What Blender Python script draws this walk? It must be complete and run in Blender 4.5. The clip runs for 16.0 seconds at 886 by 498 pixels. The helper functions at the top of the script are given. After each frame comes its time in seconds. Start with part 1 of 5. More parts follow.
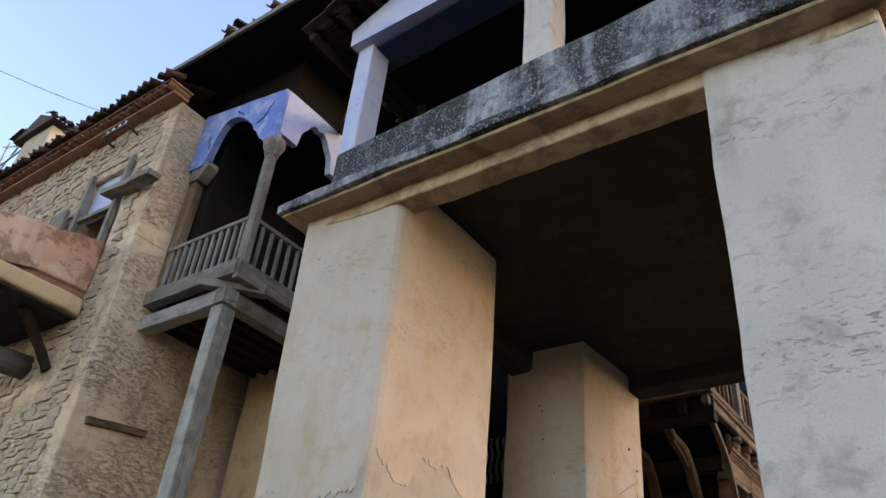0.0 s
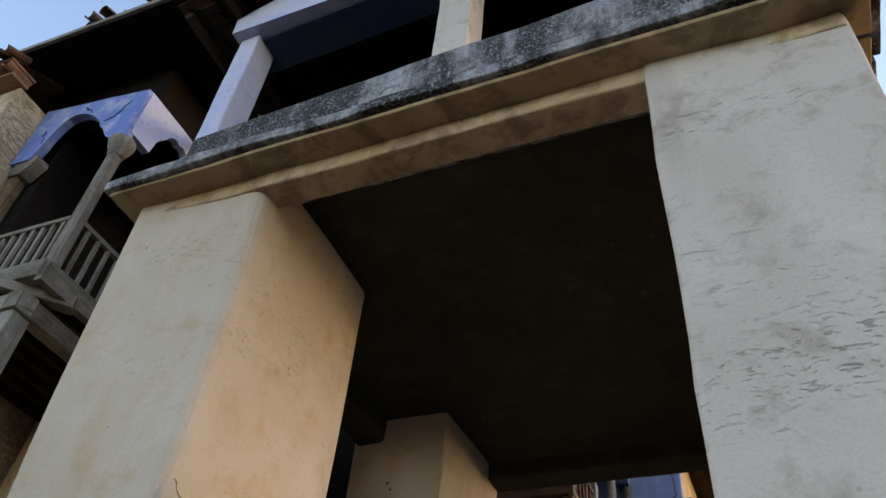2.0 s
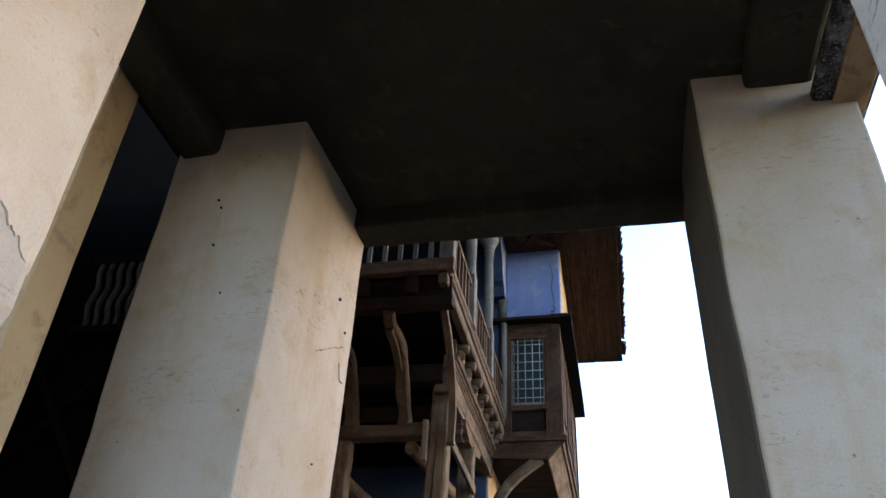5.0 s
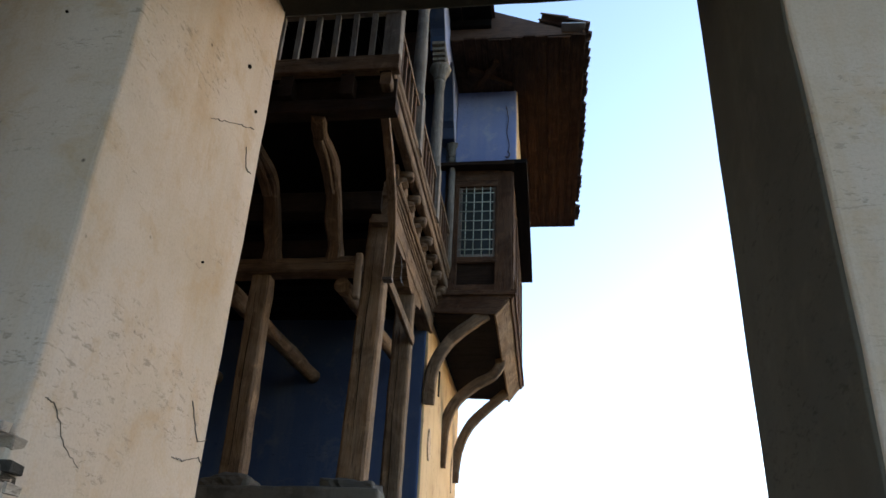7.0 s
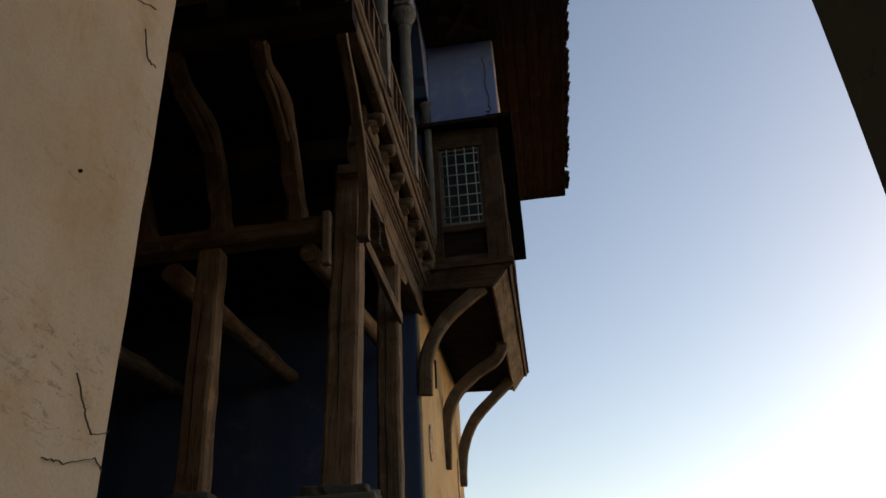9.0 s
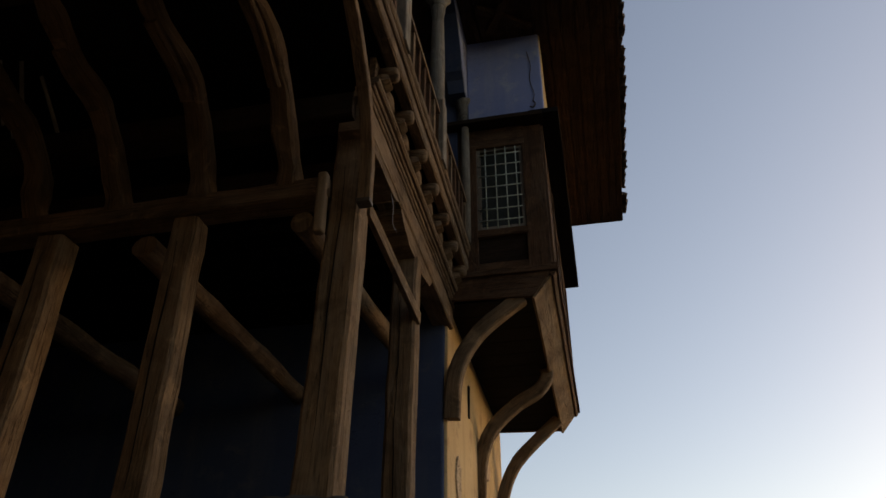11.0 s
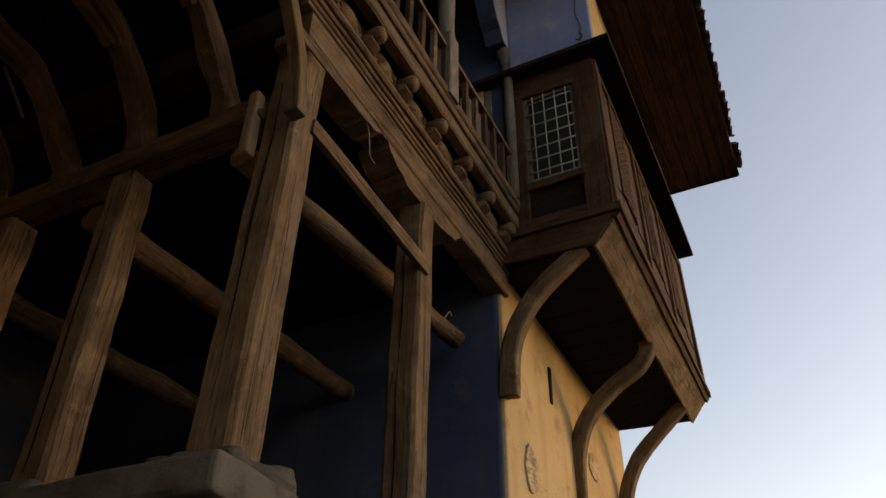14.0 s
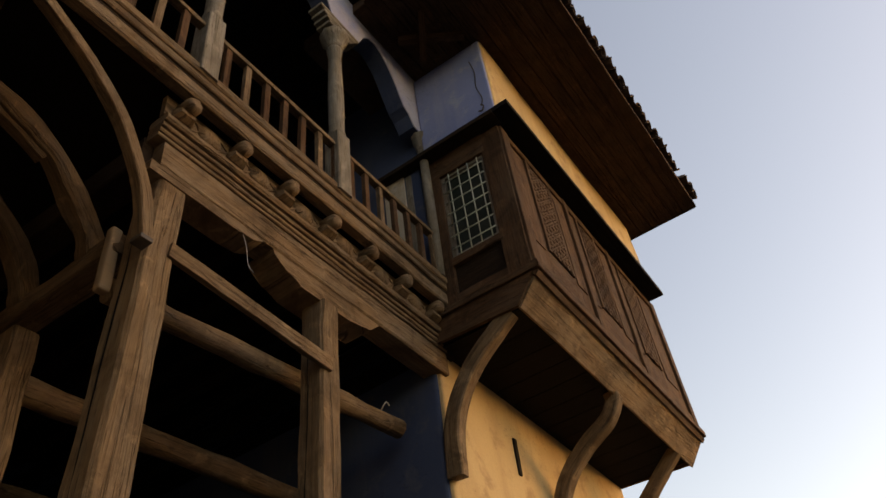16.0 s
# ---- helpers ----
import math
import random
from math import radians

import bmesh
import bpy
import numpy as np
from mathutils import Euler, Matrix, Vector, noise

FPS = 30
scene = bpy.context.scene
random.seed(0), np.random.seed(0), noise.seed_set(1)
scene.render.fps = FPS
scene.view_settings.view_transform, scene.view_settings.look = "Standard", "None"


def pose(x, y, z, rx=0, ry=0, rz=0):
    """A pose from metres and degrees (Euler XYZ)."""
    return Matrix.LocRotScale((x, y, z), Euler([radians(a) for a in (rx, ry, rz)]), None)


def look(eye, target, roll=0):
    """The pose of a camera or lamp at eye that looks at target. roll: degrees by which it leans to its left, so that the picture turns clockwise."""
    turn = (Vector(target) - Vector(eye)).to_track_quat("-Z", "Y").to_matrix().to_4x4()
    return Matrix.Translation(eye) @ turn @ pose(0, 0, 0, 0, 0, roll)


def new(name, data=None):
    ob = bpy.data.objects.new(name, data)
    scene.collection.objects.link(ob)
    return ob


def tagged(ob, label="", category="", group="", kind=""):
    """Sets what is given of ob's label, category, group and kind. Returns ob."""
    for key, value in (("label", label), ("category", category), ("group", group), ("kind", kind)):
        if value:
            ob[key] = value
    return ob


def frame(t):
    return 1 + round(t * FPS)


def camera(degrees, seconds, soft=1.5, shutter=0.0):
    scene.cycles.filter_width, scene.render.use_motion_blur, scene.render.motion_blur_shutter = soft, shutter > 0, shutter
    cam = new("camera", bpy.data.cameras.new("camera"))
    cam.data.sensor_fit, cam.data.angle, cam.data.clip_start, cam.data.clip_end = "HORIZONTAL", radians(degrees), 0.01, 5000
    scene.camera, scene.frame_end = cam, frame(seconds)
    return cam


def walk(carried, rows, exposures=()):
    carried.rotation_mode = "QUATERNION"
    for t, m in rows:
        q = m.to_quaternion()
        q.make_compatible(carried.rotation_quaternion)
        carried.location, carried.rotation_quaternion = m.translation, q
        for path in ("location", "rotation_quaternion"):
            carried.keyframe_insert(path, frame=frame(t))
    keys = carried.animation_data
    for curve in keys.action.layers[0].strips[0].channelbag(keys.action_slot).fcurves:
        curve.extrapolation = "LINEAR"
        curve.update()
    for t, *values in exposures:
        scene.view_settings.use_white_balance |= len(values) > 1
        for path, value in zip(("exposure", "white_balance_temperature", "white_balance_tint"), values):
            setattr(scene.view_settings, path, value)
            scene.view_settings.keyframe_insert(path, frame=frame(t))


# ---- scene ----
cam = camera(59.3, 16.0)
METRES, EYE, TILT, LEAN, TURN = 12.0, 1.5, 0.0, 0.0, 38.7
ROWS = [
    (0.0, 0.0, 0.0, 0.0, -3.28, 33.96, -4.88),
    (0.5, -0.0036, 0.0314, 0.0067, -6.9, 40.23, -3.23),
    (1.0, 0.0004, 0.0628, 0.0074, -13.49, 45.94, -4.2),
    (1.5, 0.0018, 0.0936, 0.0085, -15.45, 46.5, -5.29),
    (2.0, 0.0075, 0.1268, 0.0077, -16.51, 43.47, -4.75),
    (2.5, 0.0212, 0.1628, 0.008, -15.85, 41.05, -5.25),
    (3.0, 0.0339, 0.2007, 0.0092, -16.31, 38.19, -6.14),
    (3.5, 0.0464, 0.2304, 0.0042, -17.84, 36.35, -5.22),
    (6.0, 0.1156, 0.41, 0.0173, -30.42, 32.2, -2.16),
    (6.5, 0.1344, 0.4371, 0.0173, -29.65, 26.68, -2.61),
    (7.0, 0.1492, 0.464, 0.0199, -31.76, 27.56, -2.5),
    (7.5, 0.1681, 0.4954, 0.0243, -31.52, 26.7, -1.97),
    (8.0, 0.1794, 0.5172, 0.0293, -30.65, 26.87, -1.49),
    (8.5, 0.1917, 0.55, 0.034, -31.27, 27.96, 0.98),
    (9.0, 0.2096, 0.5765, 0.0332, -30.54, 28.49, 2.96),
    (9.5, 0.2286, 0.6078, 0.03, -31.14, 28.84, 2.33),
    (12.0, 0.3371, 0.6911, 0.0342, -25.19, 35.19, -1.2),
    (12.5, 0.361, 0.7069, 0.0286, -25.64, 33.9, -0.16),
    (13.0, 0.3805, 0.7241, 0.0312, -25.65, 32.33, 0.88),
    (13.5, 0.407, 0.7312, 0.0309, -19.17, 34.75, -1.68),
    (14.0, 0.4307, 0.7373, 0.0277, -12.63, 36.65, -0.59),
    (14.5, 0.4536, 0.7382, 0.0274, -7.19, 41.55, 0.86),
    (15.0, 0.4778, 0.7304, 0.0271, -0.01, 44.28, 1.45),
    (15.5, 0.4937, 0.726, 0.0217, -4.29, 44.54, 4.04),
    (16.0, 0.5159, 0.7255, 0.0216, -3.62, 43.44, 6.33),
]
EXPOSURES = [(0.0, 2.05, 6750, 23), (1.5, 1.85, 6900, 21), (2.5, 2.0, 6800, 20), (3.0, 2.25, 6550, 20), (3.5, 2.2, 6200, 17), (6.0, 2.55, 5650, 16), (6.5, 2.15, 5800, 15), (7.0, 1.85, 6100, 14), (7.5, 1.35, 6600, 17), (8.0, 1.05, 7000, 16),
             (9.0, 0.45, 7400, 18), (9.6, 0.35, 7500, 18), (12.0, 0.55, 8700, 22), (13.0, 0.55, 8900, 22), (13.5, 0.66, 9000, 22), (14.0, 1.05, 9100, 22), (14.5, 1.5, 9000, 22), (15.5, 1.72, 9400, 23), (16.0, 1.4, 10000, 24)]
walk(cam, [(t, pose(0, 0, EYE, TILT, LEAN, TURN) @ pose(METRES * x, METRES * y, METRES * z, 90 + pitch, roll, yaw)) for t, x, y, z, yaw, pitch, roll in ROWS], EXPOSURES)

# ---- sky and sun: a clear evening, the sun just above the horizon ----
SUN_AZ, SUN_EL = 53.0, 13.0        # degrees clockwise from +y, above the horizon
world = bpy.data.worlds.new("evening_sky")
scene.world = world
world.use_nodes = True
wn = world.node_tree.nodes
sky = wn.new("ShaderNodeTexSky")
sky.sky_type = "NISHITA"
sky.sun_disc = False
sky.sun_elevation = radians(SUN_EL)
sky.sun_rotation = radians(SUN_AZ)
sky.air_density, sky.dust_density, sky.ozone_density = 1.0, 0.7, 1.0
world.node_tree.links.new(sky.outputs[0], wn["Background"].inputs[0])
wn["Background"].inputs[1].default_value = 0.15
sun_data = bpy.data.lights.new("sun", "SUN")
sun_data.energy, sun_data.angle, sun_data.color = 0.235, radians(30), (1.0, 0.76, 0.46)
sun_ob = new("sun", sun_data)
sun_ob.matrix_world = look((0, 0, 0), (-math.sin(radians(SUN_AZ)), -math.cos(radians(SUN_AZ)), -math.tan(radians(SUN_EL))))


# ---- materials ----
class Mat:
    """A small builder of node materials."""

    def __init__(self, name, rough=0.85, metal=0.0):
        self.m = bpy.data.materials.new(name)
        self.m.use_nodes = True
        self.t = self.m.node_tree
        self.b = self.t.nodes["Principled BSDF"]
        self.b.inputs["Roughness"].default_value = rough
        self.b.inputs["Metallic"].default_value = metal
        self.co = self.t.nodes.new("ShaderNodeTexCoord")
        self.rnd = self.t.nodes.new("ShaderNodeObjectInfo").outputs["Random"]

    def node(self, kind, **ins):
        n = self.t.nodes.new(kind)
        for k, v in ins.items():
            self.put(n.inputs[k.replace("_", " ")], v)
        return n

    def put(self, socket, v):
        if isinstance(v, bpy.types.NodeSocket):
            self.t.links.new(v, socket)
        else:
            socket.default_value = v

    def coords(self, source, scale=(1, 1, 1), shift=True):
        mp = self.t.nodes.new("ShaderNodeMapping")
        self.t.links.new(self.co.outputs[source], mp.inputs["Vector"])
        mp.inputs["Scale"].default_value = scale
        if shift:
            mul = self.math("MULTIPLY", self.rnd, 37.0)
            self.t.links.new(mul, mp.inputs["Location"])
        return mp.outputs[0]

    def math(self, op, a, b=0.0):
        n = self.t.nodes.new("ShaderNodeMath")
        n.operation = op
        self.put(n.inputs[0], a)
        self.put(n.inputs[1], b)
        return n.outputs[0]

    def noise(self, vec, scale, detail=6.0, rough=0.6, distort=0.0):
        n = self.node("ShaderNodeTexNoise", Vector=vec, Scale=scale, Detail=detail, Roughness=rough, Distortion=distort)
        return n.outputs["Fac"]

    def ramp(self, fac, *stops):
        n = self.t.nodes.new("ShaderNodeValToRGB")
        self.t.links.new(fac, n.inputs[0])
        el = n.color_ramp.elements
        while len(el) < len(stops):
            el.new(0.5)
        for e, (p, c) in zip(el, stops):
            e.position = p
            e.color = (*c, 1) if not isinstance(c, (int, float)) else (c, c, c, 1)
        return n.outputs[0]

    def mix(self, fac, a, b, mode="MIX"):
        n = self.t.nodes.new("ShaderNodeMix")
        n.data_type, n.blend_type = "RGBA", mode
        self.put(n.inputs[0], fac)
        for s, v in ((n.inputs[6], a), (n.inputs[7], b)):
            self.put(s, (*v, 1) if isinstance(v, tuple) and len(v) == 3 else v)
        return n.outputs[2]

    def done(self, colour, height=None, strength=0.4, depth=0.02, rough=None):
        self.put(self.b.inputs["Base Color"], colour)
        if height is not None:
            bp = self.node("ShaderNodeBump", Height=height, Strength=strength, Distance=depth)
            self.t.links.new(bp.outputs[0], self.b.inputs["Normal"])
        if rough is not None:
            self.put(self.b.inputs["Roughness"], rough)
        return self.m


def plaster(name, light, dark, stain, stain_at=(0.52, 0.68), relief=0.35, spots=0.0, slits=0.0):
    """Old lime render: two tones in large clouds, stains, fine sand grain and trowel marks."""
    k = Mat(name, 0.92)
    k.b.inputs["Specular IOR Level"].default_value = 0.12
    v = k.coords("Object", shift=False)
    big = k.noise(v, 0.7, 5, 0.55, 0.6)
    mid = k.noise(v, 3.5, 6, 0.65, 0.3)
    fine = k.noise(v, 60, 5, 0.7)
    streak = k.noise(k.coords("Object", (3.2, 3.2, 0.35), False), 1.0, 5, 0.6, 0.2)
    c = k.mix(k.ramp(big, (0.35, 0.0), (0.65, 1.0)), light, dark)
    c = k.mix(k.math("MULTIPLY", k.ramp(mid, (stain_at[0], 0.0), (stain_at[1], 1.0)), 0.6), c, stain)
    c = k.mix(k.math("MULTIPLY", k.ramp(streak, (0.52, 0.0), (0.7, 1.0)), 0.35), c, stain)
    if spots:
        vor = k.node("ShaderNodeTexVoronoi", Vector=v, Scale=5.0).outputs["Distance"]
        sp = k.math("MULTIPLY", k.ramp(vor, (0.03, 1.0), (0.07, 0.0)), k.ramp(mid, (0.5, 0.0), (0.55, spots)))
        c = k.mix(sp, c, (0.05, 0.035, 0.025))
    c = k.mix(k.math("MULTIPLY", k.ramp(fine, (0.3, 1.0), (0.55, 0.0)), 0.14), c, (0.12, 0.10, 0.08))
    pit = k.noise(k.coords("Object", (3.0, 3.0, 9.0), False), 4.0, 7, 0.75, 0.6)
    where = k.noise(k.coords("Object", (0.7, 0.7, 1.6), False), 1.0, 4, 0.6, 0.5)
    pits = k.math("MULTIPLY", k.ramp(pit, (0.56 - slits, 0.0), (0.62 - slits, 1.0)), k.ramp(where, (0.5 - 2 * slits, 0.0), (0.62 - 2 * slits, 1.0)))
    c = k.mix(k.math("MULTIPLY", pits, 0.5), c, tuple(x * 0.35 for x in dark))
    mid = k.math("SUBTRACT", mid, k.math("MULTIPLY", pits, 0.5))
    h = k.math("ADD", k.math("MULTIPLY", mid, 0.7), k.math("MULTIPLY", fine, 0.3))
    return k.done(c, h, relief, 0.02)


def timber(name, light, dark, grey=(0.2, 0.18, 0.16), relief=0.6, weather=0.5):
    """Old sawn wood: grain along the piece, cracks, greyed patches."""
    k = Mat(name, 0.8)
    k.b.inputs["Specular IOR Level"].default_value = 0.12
    v = k.coords("UV", (1.2, 22, 1))
    grain = k.noise(v, 2.5, 8, 0.65, 0.6)
    fine = k.noise(k.coords("UV", (3, 130, 1)), 2.0, 4, 0.6)
    cloud = k.noise(k.coords("UV", (1.0, 3.0, 1)), 1.6, 5, 0.6, 0.4)
    crack = k.noise(k.coords("UV", (0.5, 14, 1)), 1.3, 3, 0.5, 0.8)
    c = k.mix(k.ramp(grain, (0.2, 0.0), (0.8, 1.0)), dark, light)
    c = k.mix(k.math("MULTIPLY", k.ramp(cloud, (0.42, 0.0), (0.66, 1.0)), weather), c, grey)
    c = k.mix(k.math("MULTIPLY", k.ramp(fine, (0.35, 1.0), (0.55, 0.0)), 0.35), c, tuple(x * 0.35 for x in dark))
    blot = k.noise(k.coords("Object"), 2.3, 6, 0.65, 0.8)
    c = k.mix(k.math("MULTIPLY", k.ramp(blot, (0.44, 0.0), (0.66, 1.0)), 0.6), c, tuple(x * 0.5 for x in dark))
    pale = k.noise(k.coords("Object"), 5.5, 6, 0.7, 0.5)
    c = k.mix(k.math("MULTIPLY", k.ramp(pale, (0.58, 0.0), (0.72, 1.0)), 0.45), c, tuple(min(1.0, x * 1.5) for x in light))
    cr = k.ramp(crack, (0.486, 0.0), (0.498, 1.0), (0.502, 1.0), (0.514, 0.0))
    c = k.mix(k.math("MULTIPLY", cr, 0.42), c, (0.012, 0.008, 0.006))
    c = k.mix(k.math("MULTIPLY", k.rnd, 0.35), c, k.mix(0.5, c, (0.03, 0.02, 0.014)))
    h = k.math("SUBTRACT", k.math("ADD", grain, k.math("MULTIPLY", fine, 0.5)), k.math("MULTIPLY", cr, 1.3))
    return k.done(c, h, relief, 0.012)


def stone(name, a, b, c3, relief=0.7):
    k = Mat(name, 0.9)
    k.b.inputs["Specular IOR Level"].default_value = 0.2
    v = k.coords("Object", shift=True)
    n1 = k.noise(v, 2.2, 6, 0.65, 0.4)
    n2 = k.noise(v, 18, 6, 0.7)
    lay = k.noise(k.coords("Object", (2, 2, 14)), 2.0, 5, 0.6, 0.5)
    c = k.mix(k.ramp(n1, (0.35, 0.0), (0.65, 1.0)), a, b)
    c = k.mix(k.math("MULTIPLY", k.rnd, 0.55), c, c3)
    c = k.mix(k.math("MULTIPLY", k.ramp(lay, (0.5, 0.0), (0.62, 1.0)), 0.4), c, tuple(x * 0.4 for x in a))
    c = k.mix(k.math("MULTIPLY", k.ramp(n2, (0.3, 1.0), (0.5, 0.0)), 0.35), c, (0.05, 0.045, 0.04))
    h = k.math("ADD", k.math("MULTIPLY", n2, 0.5), lay)
    return k.done(c, h, relief, 0.02)


M_PLASTER = plaster("render_cream", (0.575, 0.495, 0.415), (0.47, 0.39, 0.30), (0.44, 0.30, 0.155), (0.51, 0.72), 0.3, 0.8)
M_PLASTER_GREY = plaster("render_grey_rough", (0.585, 0.52, 0.46), (0.485, 0.42, 0.36), (0.30, 0.25, 0.20), (0.52, 0.66), 0.7, 0.3)
M_WALL_YELLOW = plaster("render_ochre", (0.60, 0.44, 0.25), (0.52, 0.36, 0.19), (0.32, 0.20, 0.11), (0.55, 0.68), 0.4, 0.4)
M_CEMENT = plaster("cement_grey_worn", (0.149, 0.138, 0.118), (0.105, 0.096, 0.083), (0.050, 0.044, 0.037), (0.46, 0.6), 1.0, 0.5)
# Darker render tone, only for the shaded passage face of one pier.
M_RENDER_SHADED = plaster("render_shaded_face", (0.107, 0.098, 0.077), (0.080, 0.072, 0.058), (0.135, 0.120, 0.090), (0.54, 0.7), 0.5, 0.3)
M_UNDERCOAT = plaster("render_undercoat", (0.50, 0.445, 0.385), (0.42, 0.36, 0.30), (0.33, 0.27, 0.21), (0.50, 0.66), 0.9, 0.5)
M_LINTEL = plaster("render_lintel_stained", (0.58, 0.46, 0.32), (0.47, 0.33, 0.18), (0.17, 0.115, 0.065), (0.46, 0.60), 1.0, 0.9)
M_SOFFIT = plaster("render_soffit_tan", (0.46, 0.33, 0.19), (0.33, 0.225, 0.12), (0.13, 0.09, 0.055), (0.48, 0.60), 0.8, 0.6)
M_BLUE_MID = plaster("limewash_mid_blue", (0.27, 0.32, 0.54), (0.20, 0.26, 0.50), (0.46, 0.47, 0.52), (0.54, 0.7), 0.4, 0.5)
M_BLUE_BAY = plaster("limewash_bay_blue", (0.22, 0.29, 0.58), (0.14, 0.21, 0.52), (0.46, 0.48, 0.58), (0.50, 0.62), 0.6, 0.6)
# Limewash blue with the shade of loggia and gallery put into it.
M_BLUE_SHADED = plaster("limewash_blue_shaded", (0.058, 0.085, 0.155), (0.038, 0.058, 0.120), (0.115, 0.125, 0.15), (0.56, 0.72), 0.4, 0.5)
M_BLUE_PALE = plaster("limewash_pale_blue", (0.55, 0.54, 0.60), (0.44, 0.46, 0.64), (0.30, 0.36, 0.66), (0.52, 0.68), 0.3, 0.3)
M_PINK = plaster("render_flaked_pink", (0.62, 0.42, 0.29), (0.46, 0.22, 0.13), (0.16, 0.07, 0.045), (0.47, 0.56), 1.0, 0.8)
M_DARK_UNDERSIDE = plaster("render_dark_underside", (0.046, 0.044, 0.031), (0.030, 0.028, 0.021), (0.085, 0.075, 0.05), (0.6, 0.70), 0.8, 0.6)
M_MORTAR = plaster("mortar_earth", (0.72, 0.56, 0.39), (0.60, 0.44, 0.29), (0.367, 0.248, 0.151), (0.5, 0.65), 1.0, 0.3, 0.05)
M_WOOD = timber("wood_weathered", (0.375, 0.245, 0.146), (0.112, 0.066, 0.037), (0.275, 0.215, 0.160), 1.0)
M_WOOD_PALE = timber("wood_bleached", (0.52, 0.48, 0.42), (0.32, 0.28, 0.23), (0.56, 0.53, 0.49), 0.6, 0.6)
M_WOOD_HEWN = timber("wood_hewn", (0.255, 0.156, 0.088), (0.070, 0.041, 0.023), (0.165, 0.122, 0.088), 1.0)
M_WOOD_EAVE = timber("wood_eave_boards", (0.140, 0.072, 0.040), (0.026, 0.013, 0.008), (0.095, 0.062, 0.043), 1.0, 0.4)
M_WOOD_GREY = timber("wood_grey", (0.347, 0.305, 0.248), (0.182, 0.149, 0.116), (0.363, 0.338, 0.305), 0.6, 0.7)
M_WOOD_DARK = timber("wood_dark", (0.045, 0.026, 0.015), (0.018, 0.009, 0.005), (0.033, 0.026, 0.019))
M_WOOD_RED = timber("wood_walnut", (0.190, 0.098, 0.052), (0.060, 0.029, 0.015), (0.160, 0.108, 0.074), 0.9, 0.5)
# Near-black for cracks, and for shade put into boards under roofs and floors.
M_SHADE_BLACK = timber("wood_shade_black", (0.010, 0.007, 0.005), (0.004, 0.003, 0.003), (0.012, 0.010, 0.008))
M_STONE = stone("stone_schist", (0.62, 0.50, 0.37), (0.48, 0.37, 0.265), (0.33, 0.235, 0.155))
# Stone darkened because the tower stands against the light.
M_STONE_BACKLIT = stone("stone_tower_backlit", (0.060, 0.053, 0.045), (0.035, 0.032, 0.027), (0.085, 0.074, 0.058))
M_STONE_DARK = stone("stone_grey", (0.101, 0.092, 0.080), (0.067, 0.063, 0.055), (0.126, 0.113, 0.092))
M_STONE_WARM = stone("stone_pier", (0.47, 0.42, 0.36), (0.36, 0.32, 0.27), (0.50, 0.42, 0.33))
M_TILE = stone("roof_tile_dark", (0.11, 0.07, 0.05), (0.06, 0.045, 0.038), (0.16, 0.09, 0.06), 0.5)
M_TILE_RED = stone("roof_tile_red", (0.36, 0.18, 0.11), (0.24, 0.12, 0.08), (0.42, 0.26, 0.17), 0.5)
M_GROUND = stone("packed_earth", (0.081, 0.066, 0.050), (0.059, 0.048, 0.038), (0.075, 0.062, 0.046))


def concrete_stained():
    """Cement parapet with black algae in vertical runs and grey lichen."""
    k = Mat("cement_black_stained", 0.95)
    v = k.coords("Object", shift=False)
    run = k.noise(k.coords("Object", (2.6, 2.6, 0.5), False), 1.0, 6, 0.65, 0.3)
    lich = k.noise(v, 42, 6, 0.8)
    big = k.noise(v, 1.1, 5, 0.6, 0.4)
    fleck = k.noise(v, 9, 6, 0.7, 0.5)
    c = k.mix(k.ramp(run, (0.455, 0.0), (0.66, 1.0)), (0.016, 0.0155, 0.016), (0.42, 0.41, 0.42))
    c = k.mix(k.math("MULTIPLY", k.ramp(big, (0.6, 0.0), (0.72, 1.0)), 0.6), c, (0.46, 0.45, 0.47))
    c = k.mix(k.math("MULTIPLY", k.ramp(fleck, (0.40, 1.0), (0.52, 0.0)), 0.6), c, (0.03, 0.028, 0.028))
    c = k.mix(k.math("MULTIPLY", k.ramp(lich, (0.52, 0.0), (0.58, 1.0)), k.ramp(fleck, (0.40, 0.15), (0.58, 0.9))), c, (0.36, 0.355, 0.35))
    return k.done(c, lich, 0.6, 0.015)


M_PARAPET = concrete_stained()
k = Mat("iron_painted", 0.6)
nz = k.noise(k.coords("Object"), 40, 4)
M_IRON = k.done(k.mix(k.ramp(nz, (0.4, 0.0), (0.65, 1.0)), (0.54, 0.60, 0.50), (0.30, 0.31, 0.23)), nz, 0.3, 0.004)
k = Mat("iron_black", 0.6)
M_IRON_DARK = k.done(k.mix(k.noise(k.coords("Object"), 30, 4), (0.03, 0.03, 0.03), (0.09, 0.06, 0.04)))
k = Mat("window_glass", 0.25)
k.b.inputs["Specular IOR Level"].default_value = 0.35
M_GLASS = k.done(k.mix(k.noise(k.coords("Object"), 6, 4), (0.02, 0.028, 0.026), (0.05, 0.06, 0.055)))
k = Mat("zinc_sheet", 0.5, 0.4)
nz = k.noise(k.coords("Object"), 5, 5)
M_ZINC = k.done(k.mix(nz, (0.5, 0.5, 0.5), (0.25, 0.24, 0.23)), nz, 0.3)
k = Mat("white_porcelain", 0.3)
M_WHITE = k.done(k.mix(k.noise(k.coords("Object"), 9, 4), (0.75, 0.74, 0.70), (0.6, 0.58, 0.54)))
k = Mat("dry_grass", 0.8)
